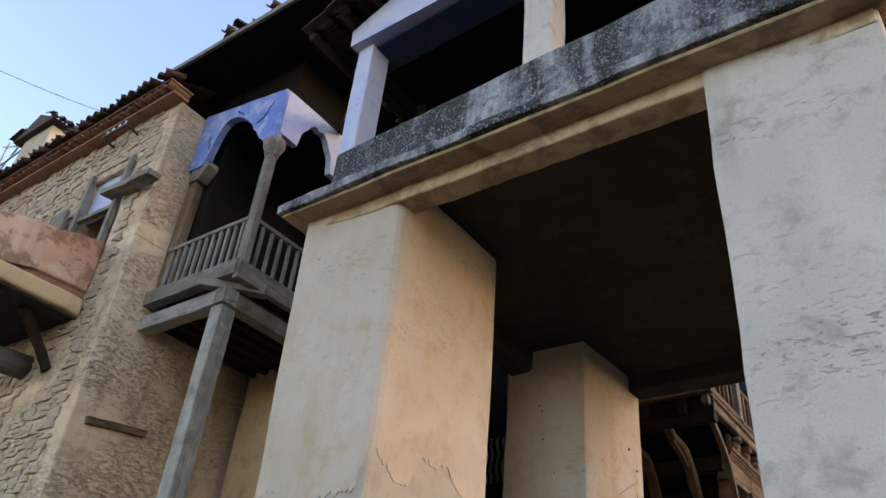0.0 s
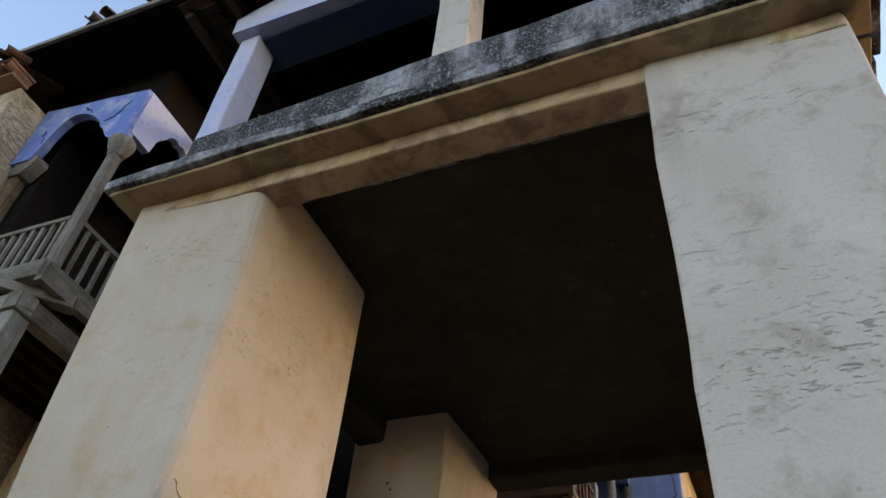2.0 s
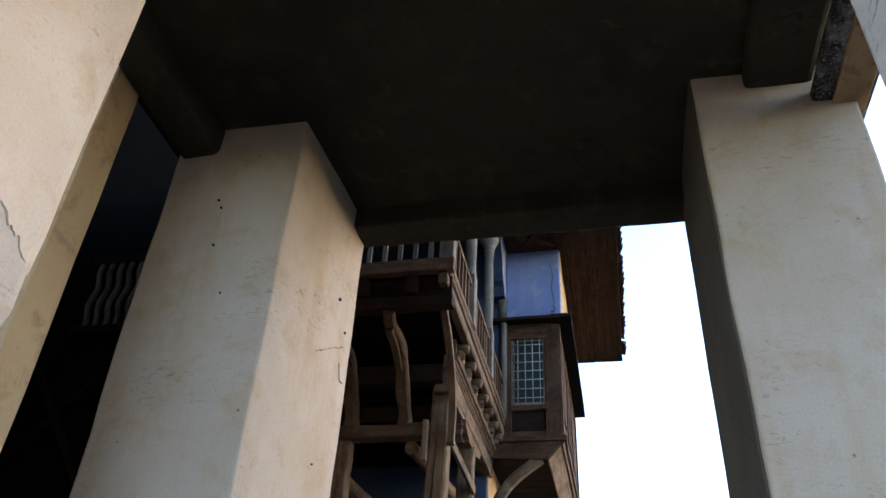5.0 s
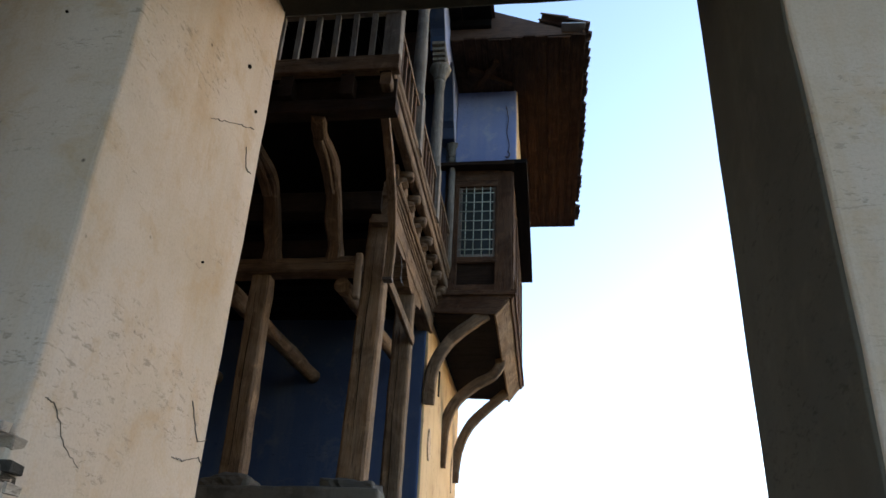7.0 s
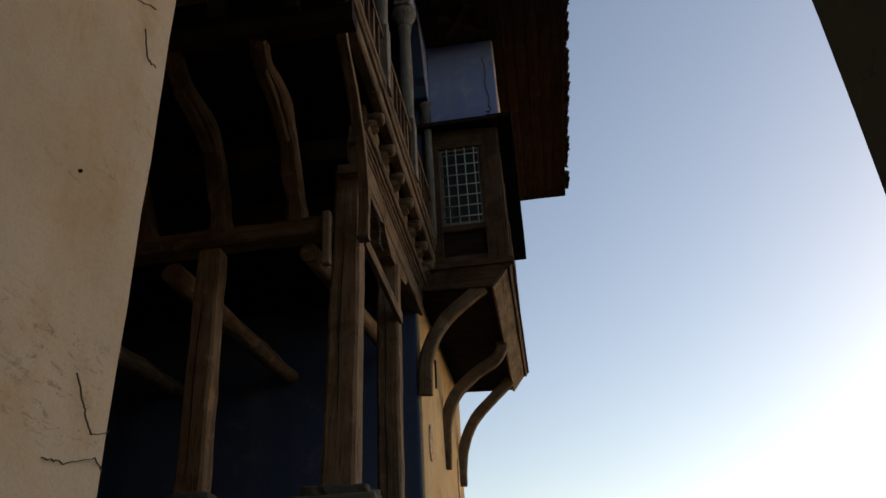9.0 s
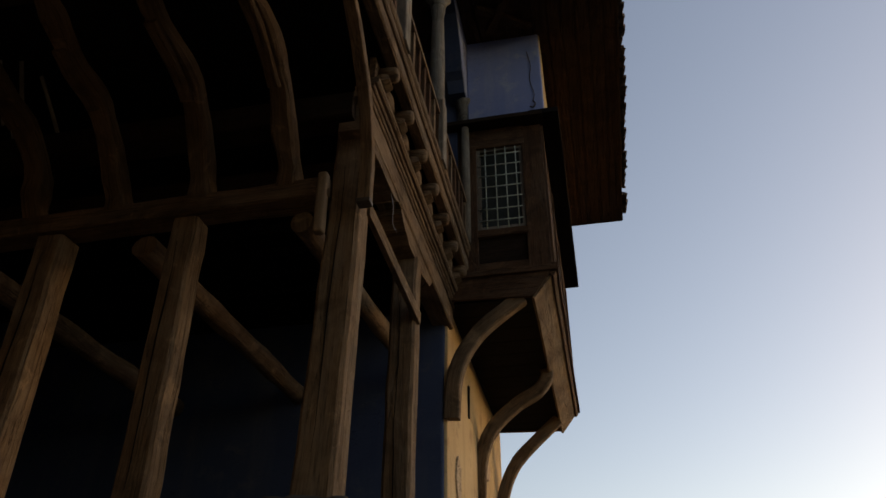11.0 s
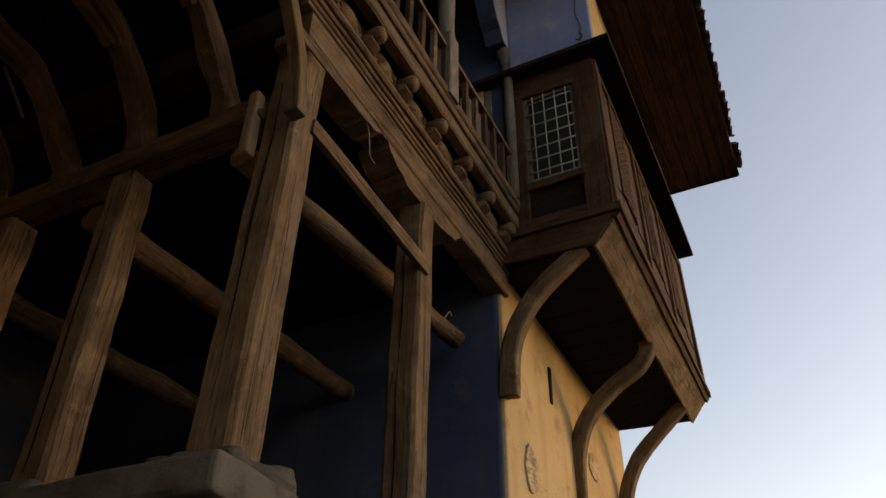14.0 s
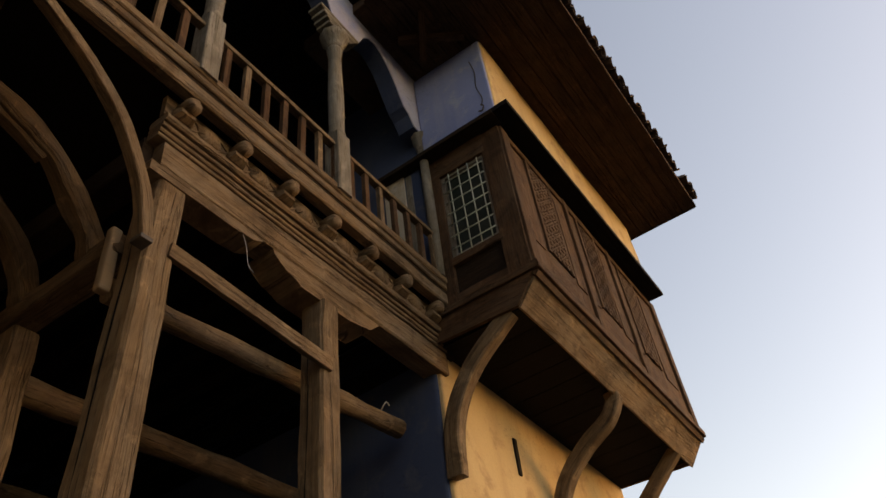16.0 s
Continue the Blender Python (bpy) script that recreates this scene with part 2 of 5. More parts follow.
M_GRASS = k.done(k.mix(k.rnd, (0.30, 0.24, 0.12), (0.22, 0.20, 0.09)))


# ---- builders ----
def W(ob):
    return (W(ob.parent) @ ob.matrix_parent_inverse @ ob.matrix_basis) if ob.parent else ob.matrix_basis.copy()


def hang(ob, parent):
    if parent is not None:
        ob.parent = parent
        ob.matrix_parent_inverse = W(parent).inverted()
    return ob


def part(name, bm, material, parent, label="", smooth=False):
    """Link a bmesh as one mesh object under a thing or a part (or at top level)."""
    me = bpy.data.meshes.new(name)
    bm.normal_update()
    bm.to_mesh(me)
    bm.free()
    if smooth:
        for p in me.polygons:
            p.use_smooth = True
    me.materials.append(material)
    ob = hang(new(name, me), parent)
    return tagged(ob, label) if label else ob


def thing(name, at, label, category, group="", kind=""):
    ob = new(name)
    ob.empty_display_size = 0.2
    ob.matrix_basis = Matrix.Translation(at)
    return tagged(ob, label, category, group, kind)


def setting(ob, label, category):
    return tagged(ob, label, category, kind="structure")


def rough_box(lo, hi, r=0.02, step=0.3, amp=0.006, warp=None, freq=1.3):
    """A box with rounded edges and an uneven, hand-made surface."""
    bm = bmesh.new()
    axes = []
    for a, b in zip(lo, hi):
        rr = min(r, (b - a) * 0.45)
        n = max(1, min(40, int(round((b - a - 2 * rr) / step))))
        axes.append([a, a + 0.3 * rr] + [a + rr + (b - a - 2 * rr) * i / n for i in range(n + 1)] + [b - 0.3 * rr, b])
    seen = {}

    def vert(i, j, l):
        key = (i, j, l)
        if key not in seen:
            p = Vector((axes[0][i], axes[1][j], axes[2][l]))
            c = Vector([min(max(p[d], axes[d][2]), axes[d][-3]) for d in range(3)])
            off = p - c
            if off.length > 1e-6:
                p = c + off.normalized() * min(r, off.length) if sum(abs(o) > 1e-6 for o in off) > 1 else p
            if amp:
                p = p + Vector(noise.noise_vector(p * freq)) * amp + Vector(noise.noise_vector(p * freq * 5)) * amp * 0.35
            seen[key] = bm.verts.new(warp(p) if warp else p)
        return seen[key]

    n = [len(a) - 1 for a in axes]
    for d in range(3):
        u, v = (d + 1) % 3, (d + 2) % 3
        for side in (0, n[d]):
            for i in range(n[u]):
                for j in range(n[v]):
                    q = []
                    for a, b in ((0, 0), (1, 0), (1, 1), (0, 1)):
                        ix = [0, 0, 0]
                        ix[d], ix[u], ix[v] = side, i + a, j + b
                        q.append(vert(*ix))
                    bm.faces.new(q if side else q[::-1])
    return bm


def sweep(path, w, h=None, up=(0, 0, 1), ends=1.0, wob=0.0, round_=False, sides=10, twist=0.0, chamfer=0.12):
    """A bar of width w and height h along a path, with texture coordinates along the grain. w may be a list, one for each point."""
    pts = [Vector(p) for p in path]
    bm = bmesh.new()
    uv = bm.loops.layers.uv.new("UVMap")
    rings, dist = [], 0.0
    ws = w if isinstance(w, (list, tuple)) else [w] * len(pts)
    hs = h if isinstance(h, (list, tuple)) else [h if h is not None else x for x in (ws if h is None else [h] * len(pts))]
    upv = Vector(up)
    ds = []
    for i, p in enumerate(pts):
        t = (pts[min(i + 1, len(pts) - 1)] - pts[max(i - 1, 0)]).normalized()
        side = t.cross(upv)
        side = side.normalized() if side.length > 1e-4 else t.orthogonal().normalized()
        nrm = side.cross(t).normalized()
        if i:
            dist += (p - pts[i - 1]).length
        ds.append(dist)
        a, b = ws[i] / 2, hs[i] / 2
        if round_:
            sec = [(a * math.cos(2 * math.pi * s / sides), b * math.sin(2 * math.pi * s / sides)) for s in range(sides)]
        else:
            c = chamfer * min(a, b)
            sec = [(a - c, -b), (a, -b + c), (a, b - c), (a - c, b), (-a + c, b), (-a, b - c), (-a, -b + c), (-a + c, -b)]
        ring = []
        for x, z in sec:
            q = p + side * x + nrm * z
            if wob:
                q = q + Vector(noise.noise_vector(q * 3.1)) * wob + Vector(noise.noise_vector(q * 11.0)) * wob * 0.4
            ring.append(bm.verts.new(q))
        rings.append(ring)
    m = len(rings[0])
    per = [0.0]
    for s in range(m):
        per.append(per[-1] + (rings[0][s].co - rings[0][(s + 1) % m].co).length)
    for i in range(len(rings) - 1):
        for s in range(m):
            f = bm.faces.new((rings[i][s], rings[i][(s + 1) % m], rings[i + 1][(s + 1) % m], rings[i + 1][s]))
            f.smooth = round_
            for lp, (u, v) in zip(f.loops, ((ds[i], per[s]), (ds[i], per[s + 1]), (ds[i + 1], per[s + 1]), (ds[i + 1], per[s]))):
                lp[uv].uv = (u, v)
    for ring, flip, base in ((rings[0], True, 0.0), (rings[-1], False, ds[-1])):
        f = bm.faces.new(ring[::-1] if flip else ring)
        for lp in f.loops:
            lp[uv].uv = ((lp.vert.co - ring[0].co).dot(upv) * 0.3, (lp.vert.co - ring[0].co).length)
    bmesh.ops.recalc_face_normals(bm, faces=bm.faces)
    return bm


def line(a, b, n=6):
    a, b = Vector(a), Vector(b)
    return [a.lerp(b, i / n) for i in range(n + 1)]


def curve(pts, n=20):
    """A smooth line through a few points."""
    p = [Vector(q) for q in pts]
    p = [p[0] * 2 - p[1]] + p + [p[-1] * 2 - p[-2]]
    out, segs = [], len(p) - 3
    per = max(2, n // segs)
    for s in range(segs):
        a, b, c, d = p[s:s + 4]
        for i in range(per):
            t = i / per
            out.append(0.5 * ((2 * b) + (c - a) * t + (2 * a - 5 * b + 4 * c - d) * t * t + (3 * b - a - 3 * c + d) * t ** 3))
    return out + [p[-2]]


def beam(name, a, b, w, h, material, parent, label="", wob=0.006, n=6, up=(0, 0, 1), **kw):
    return part(name, sweep(line(a, b, n), w, h, up=up, wob=wob, **kw), material, parent, label)


def lathe(profile, at, sides=16):
    """A turned shape from (radius, height) pairs."""
    bm = bmesh.new()
    uv = bm.loops.layers.uv.new("UVMap")
    rings = [[bm.verts.new((at[0] + r * math.cos(2 * math.pi * s / sides), at[1] + r * math.sin(2 * math.pi * s / sides), at[2] + z)) for s in range(sides)] for r, z in profile]
    for i in range(len(rings) - 1):
        for s in range(sides):
            f = bm.faces.new((rings[i][s], rings[i][(s + 1) % sides], rings[i + 1][(s + 1) % sides], rings[i + 1][s]))
            f.smooth = True
            for lp, (du, dv) in zip(f.loops, ((0, 0), (0, 1), (1, 1), (1, 0))):
                lp[uv].uv = (profile[i + du][1], 0.06 * (s + dv))
    bm.faces.new(rings[0][::-1])
    bm.faces.new(rings[-1])
    return bm


def prism(outline, axis, a, b, wob=0.0, step=None):
    """A flat outline (pairs) drawn out along an axis from a to b: for arches, gables and cut boards. axis 'x': pairs are (y, z); 'y': (x, z); 'z': (x, y)."""
    bm = bmesh.new()
    uv = bm.loops.layers.uv.new("UVMap")

    def place(u, v, d):
        p = Vector({"x": (d, u, v), "y": (u, d, v), "z": (u, v, d)}[axis])
        return p + Vector(noise.noise_vector(p * 2.5)) * wob if wob else p

    lo = [bm.verts.new(place(u, v, a)) for u, v in outline]
    hi = [bm.verts.new(place(u, v, b)) for u, v in outline]
    n = len(outline)
    caps = [bm.faces.new(lo), bm.faces.new(hi)]
    for i in range(n):
        bm.faces.new((lo[i], lo[(i + 1) % n], hi[(i + 1) % n], hi[i]))
    bmesh.ops.triangulate(bm, faces=caps)
    bmesh.ops.recalc_face_normals(bm, faces=bm.faces)
    for f in bm.faces:
        for lp in f.loops:
            c = lp.vert.co
            lp[uv].uv = (c.x + c.y, c.z)
    return bm


def arch_strip(outline, axis, a, b, wob=0.0):
    """A wall strip with an arch below: outline runs from the upper corner along the arch to the other upper corner."""
    bm = bmesh.new()
    uv = bm.loops.layers.uv.new("UVMap")
    (u0, t0), (u1, t1) = outline[0], outline[-1]
    low = outline[1:-1]

    def place(u, v, d):
        p = Vector({"x": (d, u, v), "y": (u, d, v)}[axis])
        return bm.verts.new(p + Vector(noise.noise_vector(p * 2.5)) * wob)

    rows = []
    for u, v in low:
        t = t0 + (t1 - t0) * (u - u0) / (u1 - u0)
        rows.append([place(u, v, a), place(u, t, a), place(u, t, b), place(u, v, b)])
    for p, q in zip(rows, rows[1:]):
        for i in range(4):
            bm.faces.new((p[i], p[(i + 1) % 4], q[(i + 1) % 4], q[i]))
    bm.faces.new(rows[0])
    bm.faces.new(rows[-1][::-1])
    bmesh.ops.recalc_face_normals(bm, faces=bm.faces)
    for f in bm.faces:
        for lp in f.loops:
            c = lp.vert.co
            lp[uv].uv = (c.x + c.y, c.z)
    return bm


STONES = []
for s in range(9):
    bm = bmesh.new()
    bmesh.ops.create_cube(bm, size=1.0)
    bmesh.ops.bevel(bm, geom=bm.edges[:], offset=0.09, segments=1, affect="EDGES")
    for v in bm.verts:
        v.co += Vector(noise.noise_vector(v.co * 2.2 + Vector((s * 7.3, s * 3.1, 0)))) * 0.22
    me = bpy.data.meshes.new("stone")
    bm.to_mesh(me)
    bm.free()
    STONES.append(me)


def stone_mesh(material):
    out = []
    for me in STONES:
        c = me.copy()
        c.materials.append(material)
        out.append(c)
    return out


STONE_SETS = {}


def lay_stones(parent, origin, u, n, width, height, material, size=(0.18, 0.5), course=(0.06, 0.16), proud=0.03, depth=0.14, gaps=0.1, keep=300, skip=None, seed=1, warp=None):
    """Rubble courses on a wall face: origin at its lower corner, u along it, n outwards. Up to keep stones are single parts, the rest one joined part."""
    rng = random.Random(seed)
    if material.name not in STONE_SETS:
        STONE_SETS[material.name] = stone_mesh(material)
    meshes = STONE_SETS[material.name]
    u, n, o = Vector(u).normalized(), Vector(n).normalized(), Vector(origin)
    up = Vector((0, 0, 1))
    rot = Matrix((u, n, up)).transposed().to_4x4()
    z, spots = 0.0, []
    while z < height:
        hgt = rng.uniform(*course)
        x = -rng.uniform(0, 0.2)
        while x < width:
            wd = rng.uniform(*size)
            if rng.random() > gaps and not (skip and skip(x + wd / 2, z + hgt / 2)) and x + wd < width + 0.03:
                spots.append((x + wd / 2, z + hgt / 2, wd * 1.02, hgt * 1.02, rng.uniform(-0.6, 1.0) * proud, rng.uniform(-7, 7), rng.randrange(len(meshes))))
            x += wd
        z += hgt
    rng.shuffle(spots)
    bm = bmesh.new()
    for i, (x, zz, wd, hgt, pr, tilt, kind) in enumerate(spots):
        at = o + u * x + up * zz + n * (pr - depth / 2)
        m = Matrix.Translation(warp(at) if warp else at) @ rot @ pose(0, 0, 0, 0, tilt, 0) @ Matrix.Diagonal((wd, depth, hgt, 1))
        if i < keep:
            ob = new("stone", meshes[kind])
            ob.matrix_basis = m
            hang(ob, parent)
        else:
            start = len(bm.verts)
            bm.from_mesh(meshes[kind])
            bm.verts.ensure_lookup_table()
            for v in bm.verts[start:]:
                v.co = m @ v.co
    if len(bm.verts):
        ob = part("rubble", bm, material, parent)
        ob["kind"] = "stuff"
    else:
        bm.free()


def tile_mesh(material, length=0.42, radius=0.09):
    """A half-round clay tile, hollow below."""
    bm = bmesh.new()
    seg, rows = 6, []
    for y, r in ((0.0, radius), (length, radius * 0.82)):
        for t in (0.0, 0.014):
            rows.append([bm.verts.new(((r - t) * math.cos(math.pi * s / seg), y, (r - t) * math.sin(math.pi * s / seg))) for s in range(seg + 1)])
    a, b, c, d = rows
    for s in range(seg):
        for p, q in ((a, c), (d, b), (b, a), (c, d)):
            bm.faces.new((p[s], p[s + 1], q[s + 1], q[s]))
    for s in (0, seg):
        bm.faces.new((a[s], b[s], d[s], c[s]))
    bmesh.ops.recalc_face_normals(bm, faces=bm.faces)
    me = bpy.data.meshes.new("tile")
    bm.to_mesh(me)
    bm.free()
    me.materials.append(material)
    return me


TILE_DARK, TILE_RED = tile_mesh(M_TILE), tile_mesh(M_TILE_RED)


def tile_row(parent, me, a, b, slope, seed=3, pitch=0.2, missing=0.06, jitter=0.05):
    """A row of tiles along an eave from a to b; slope: the way up the roof from the eave."""
    rng = random.Random(seed)
    a, b, s = Vector(a), Vector(b), Vector(slope).normalized()
    u = (b - a).normalized()
    count = int((b - a).length / pitch)
    nrm = u.cross(s)
    if nrm.z < 0:
        nrm = -nrm
    for i in range(count):
        if rng.random() < missing:
            continue
        for under in (0, 1):
            p = a + u * (i + 0.5 * under) * pitch + s * rng.uniform(-jitter, jitter) + nrm * (0.0 if not under else 0.03)
            z_dir = nrm if under == 0 else -nrm
            x_dir = s.cross(z_dir)
            m = Matrix((x_dir, s, z_dir)).transposed().to_4x4()
            ob = new("tile", me)
            ob.matrix_basis = Matrix.Translation(p + nrm * (0.05 if under == 0 else 0.11)) @ m @ pose(0, 0, 0, rng.uniform(-3, 3), rng.uniform(-6, 6), rng.uniform(-4, 4))
            hang(ob, parent)


# ---- ground ----
def ground_height(x, y):
    return 0.32 * min(1.0, max(0.0, (y - 3.0) / 6.0))


bm = bmesh.new()
xs = [-400, -60, -25] + [-16 + i for i in range(33)] + [25, 60, 400]
ys = [-400, -60, -25] + [-14 + i for i in range(45)] + [40, 90, 400]
grid = [[bm.verts.new((x, y, ground_height(x, y) + 0.04 * noise.noise(Vector((x, y, 0)) * 0.8))) for y in ys] for x in xs]
for i in range(len(xs) - 1):
    for j in range(len(ys) - 1):
        bm.faces.new((grid[i][j], grid[i + 1][j], grid[i + 1][j + 1], grid[i][j + 1]))
setting(part("ground", bm, M_GROUND, None), "packed earth lane with small stones", "ground")

# ---- gatehouse: four rendered piers, an open loggia above a covered passage ----
gate = thing("gatehouse", (-2.6, 7.0, 0), "cream rendered gatehouse on four tall piers with an open loggia", "building")


def fy(x):
    return 4.20 - 0.035 * (x + 1.0)


def ztilt(x):
    return -0.045 * (x + 2.6)


def lean_fl(p):
    f = max(0.0, (6.2 - p.z) / 6.2)
    return Vector((p.x + (0.16 * f if p.x < -4.7 else 0.03 * f), p.y + 0.02 * f, p.z))


def bare_fl(p):
    """The front pier where its stones lie bare: the render has fallen away near the foot."""
    q = lean_fl(p)
    if p.z < 3.05 + 0.12 * noise.noise(p * 2.0):
        q += Vector((-0.045 if p.x > -4.3 else 0, 0.045 if p.y < 4.6 else 0, 0))
    return q


PIER_FL = part("pier", rough_box((-5.36, 4.36, 0), (-4.05, 6.05, 6.30), 0.06, 0.12, 0.022, bare_fl), M_UNDERCOAT, gate, "front pier in cream render, flaked near the foot")
PIER_FR = part("pier", rough_box((-1.09, 4.18, 0), (0.08, 5.25, 6.10), 0.04, 0.25, 0.018), M_PLASTER_GREY, gate, "front pier in rough grey render")
PIER_BL = part("pier", rough_box((-5.23, 8.20, 0), (-4.03, 9.78, 6.36), 0.022, 0.25, 0.016, lambda p: Vector((p.x - (0.06 * (9.78 - p.y) / 1.58 if p.x > -4.6 else 0.0), p.y, p.z))), M_PLASTER, gate, "inner pier in cream render with brown stains")
PIER_BR = part("pier", rough_box((-0.96, 8.24, 0), (0.15, 9.70, 6.36), 0.022, 0.25, 0.015), M_PLASTER, gate, "inner pier in cream render")

# Thin coat over this pier's passage face: its shade is put in as colour.
part("side_coat", rough_box((-0.978, 8.262, 0.02), (-0.93, 9.69, 6.30), 0.008, 0.25, 0.008), M_RENDER_SHADED, gate, "thin darker coat that gives the passage face its shade")


def lintel_warp(p):
    return Vector((p.x, p.y + fy(p.x) - 4.2, p.z + ztilt(p.x)))


part("lintel", rough_box((-5.30, 4.20, 5.885), (0.06, 4.46, 6.14), 0.02, 0.12, 0.02, lintel_warp), M_LINTEL, gate, "rendered lintel over the passage")
part("cornice_slab", rough_box((-5.56, 3.93, 6.06), (0.28, 4.6, 6.17), 0.012, 0.14, 0.016, lintel_warp, 2.6), M_PARAPET, gate, "thin black-stained cement cornice slab")
part("cornice_slab", rough_box((-0.15, 4.6, 5.93), (0.26, 10.0, 6.04), 0.025, 0.25, 0.012), M_PARAPET, gate)
part("cornice_soffit", rough_box((-5.50, 3.98, 6.02), (0.22, 4.4, 6.064), 0.01, 0.2, 0.012, lintel_warp), M_SOFFIT, gate, "ochre-stained soffit of the cornice")
part("cornice_soffit", rough_box((-0.02, 4.4, 5.895), (0.22, 9.95, 5.934), 0.01, 0.25, 0.01), M_SOFFIT, gate)
setting(part("ceiling", rough_box((-5.45, 4.43, 6.30), (0.2, 9.9, 6.52), 0.02, 0.3, 0.02), M_DARK_UNDERSIDE, None), "dark mottled passage ceiling with flaking patches", "ceiling")
part("back_lintel", rough_box((-4.1, 9.45, 6.09), (-0.9, 9.82, 6.33), 0.03, 0.2, 0.02), M_DARK_UNDERSIDE, gate, "dark lintel over the inner side of the passage")
part("side_lintel", rough_box((-5.2, 5.9, 6.02), (-4.85, 8.35, 6.32), 0.05, 0.2, 0.03), M_DARK_UNDERSIDE, gate)
part("side_lintel", rough_box((-0.6, 5.1, 6.14), (-0.1, 8.35, 6.32), 0.05, 0.25, 0.03), M_DARK_UNDERSIDE, gate)
part("parapet", rough_box((-5.10, 4.20, 6.13), (0.09, 4.44, 7.0), 0.02, 0.2, 0.012, lambda p: Vector((p.x, p.y + fy(p.x) - 4.2, p.z + ztilt(p.x) * (7.0 - p.z)))), M_PARAPET, gate, "cement parapet with black algae runs and grey lichen")


def facade_warp(p):
    return Vector((p.x, p.y + fy(p.x) - 4.2, p.z))


COLUMNS = ((-5.10, -4.85), (-2.71, -2.40), (-0.18, 0.09))
for a, b in COLUMNS:
    part("loggia_column", rough_box((a, 4.205, 6.95), (b, 4.50, 8.72), 0.02, 0.2, 0.012, facade_warp), M_BLUE_PALE if a < -4 else M_PLASTER_GREY, gate, "square rendered loggia column")
# the gable above the columns, its soffit washed blue
RIDGE_X, RIDGE_Z, EAVE_Z = -2.5, 10.08, 8.94
part("gable_wall", prism([(-5.14, 8.66), (0.10, 8.66), (0.12, EAVE_Z), (RIDGE_X, RIDGE_Z), (-5.16, EAVE_Z)], "y", 4.24, 4.50, 0.008), M_BLUE_PALE, gate, "pale blue limewashed gable wall")
part("loggia_beam", rough_box((-5.08, 4.26, 8.63), (0.05, 4.66, 8.70), 0.01, 0.3, 0.005, facade_warp), M_BLUE_SHADED, gate, "blue limewashed soffit beam")
# loggia inside: floor, back and side walls, dark boards
part("loggia_floor", rough_box((-5.4, 4.45, 6.62), (0.1, 10.1, 6.70), 0.01, 0.6, 0.004), M_WOOD_DARK, gate)
part("loggia_back_wall", rough_box((-5.2, 8.9, 6.66), (0.05, 9.2, 9.1), 0.02, 0.5, 0.01), M_BLUE_SHADED, gate, "blue limewashed back wall")
part("loggia_side_wall", rough_box((-0.18, 5.6, 6.66), (0.07, 8.9, 8.9), 0.02, 0.5, 0.01), M_BLUE_SHADED, gate)
part("loggia_boarding", rough_box((-5.1, 4.52, 8.98), (0.08, 9.0, 9.02), 0.005, 0.6, 0.004), M_SHADE_BLACK, gate, "dark boarded loggia ceiling")
beam("loggia_post", (-4.9, 6.6, 6.66), (-4.9, 6.6, 9.0), 0.2, 0.2, M_WOOD_DARK, gate)
# roof of the gatehouse: boards, lookouts, clay tiles
roof = new("roof")
hang(tagged(roof, "sagging tiled gable roof"), gate)
for sx, x1 in ((-1, -5.62), (1, 0.42)):
    z1 = EAVE_Z - 0.17 * 0.9
    run = abs(x1 - RIDGE_X)
    slope = (RIDGE_Z - z1) / run
    n = 13
    for i in range(n):
        xa = RIDGE_X + sx * run * i / n
        xb = RIDGE_X + sx * run * (i + 0.96) / n
        za, zb = RIDGE_Z - slope * abs(xa - RIDGE_X) + 0.1, RIDGE_Z - slope * abs(xb - RIDGE_X) + 0.1
        xm, zm = (xa + xb) / 2, (za + zb) / 2
        beam("roof_board", (xm, 3.97 + 0.05 * noise.noise(Vector((i * 3.3, sx, 0))), zm), (xm, 10.3, zm), run / n, 0.03, M_SHADE_BLACK, roof, n=3, up=(-sx * slope, 0, 1))
    for i in range(8):
        xm = RIDGE_X + sx * (0.3 + (run - 0.35) * i / 7)
        zm = RIDGE_Z - slope * abs(xm - RIDGE_X) + 0.035
        beam("lookout", (xm, 3.98, zm), (xm, 5.0, zm), 0.075, 0.09, M_WOOD_DARK, roof, n=4, up=(-sx * slope, 0, 1))
    up = Vector((-sx, 0, slope))
    # tiles down the verge and along the eave
    for r in range(9):
        p = Vector((x1, 0, z1)) + up * (r * 0.33)
        tile_row(roof, TILE_DARK, (p.x, 3.95, p.z + 0.08), (p.x, 3.95 + (0.64 if r else 6.1), p.z + 0.12), up, seed=r + 7 * sx, pitch=0.21)
part("roof_cover", prism([(-5.5, EAVE_Z + 0.03), (RIDGE_X, RIDGE_Z + 0.17), (0.3, EAVE_Z + 0.03), (RIDGE_X, RIDGE_Z + 0.22)], "y", 4.3, 10.2), M_TILE, roof)
# stays between the gatehouse roof and the arcaded bay
beam("tie_beam", (-5.35, 4.9, 9.05), (-7.4, 6.3, 10.0), 0.12, 0.14, M_WOOD_DARK, gate)
beam("tie_beam", (-5.1, 5.6, 8.75), (-5.35, 8.9, 9.0), 0.14, 0.16, M_WOOD_DARK, gate)

# ---- stone house ----
house = thing("stone_house", (-14, 6, 0), "rubble stone house with tiled cornice and small window", "building")


def batter(p):
    return Vector((p.x + (0.30 * max(0.0, (10.5 - p.z) / 7.0) if p.x > -12 else 0.0), p.y - 0.1 * max(0.0, (10.5 - p.z) / 10.5), p.z))


WX0, WX1, WZ0, WZ1 = -11.55, -10.35, 7.6, 9.35


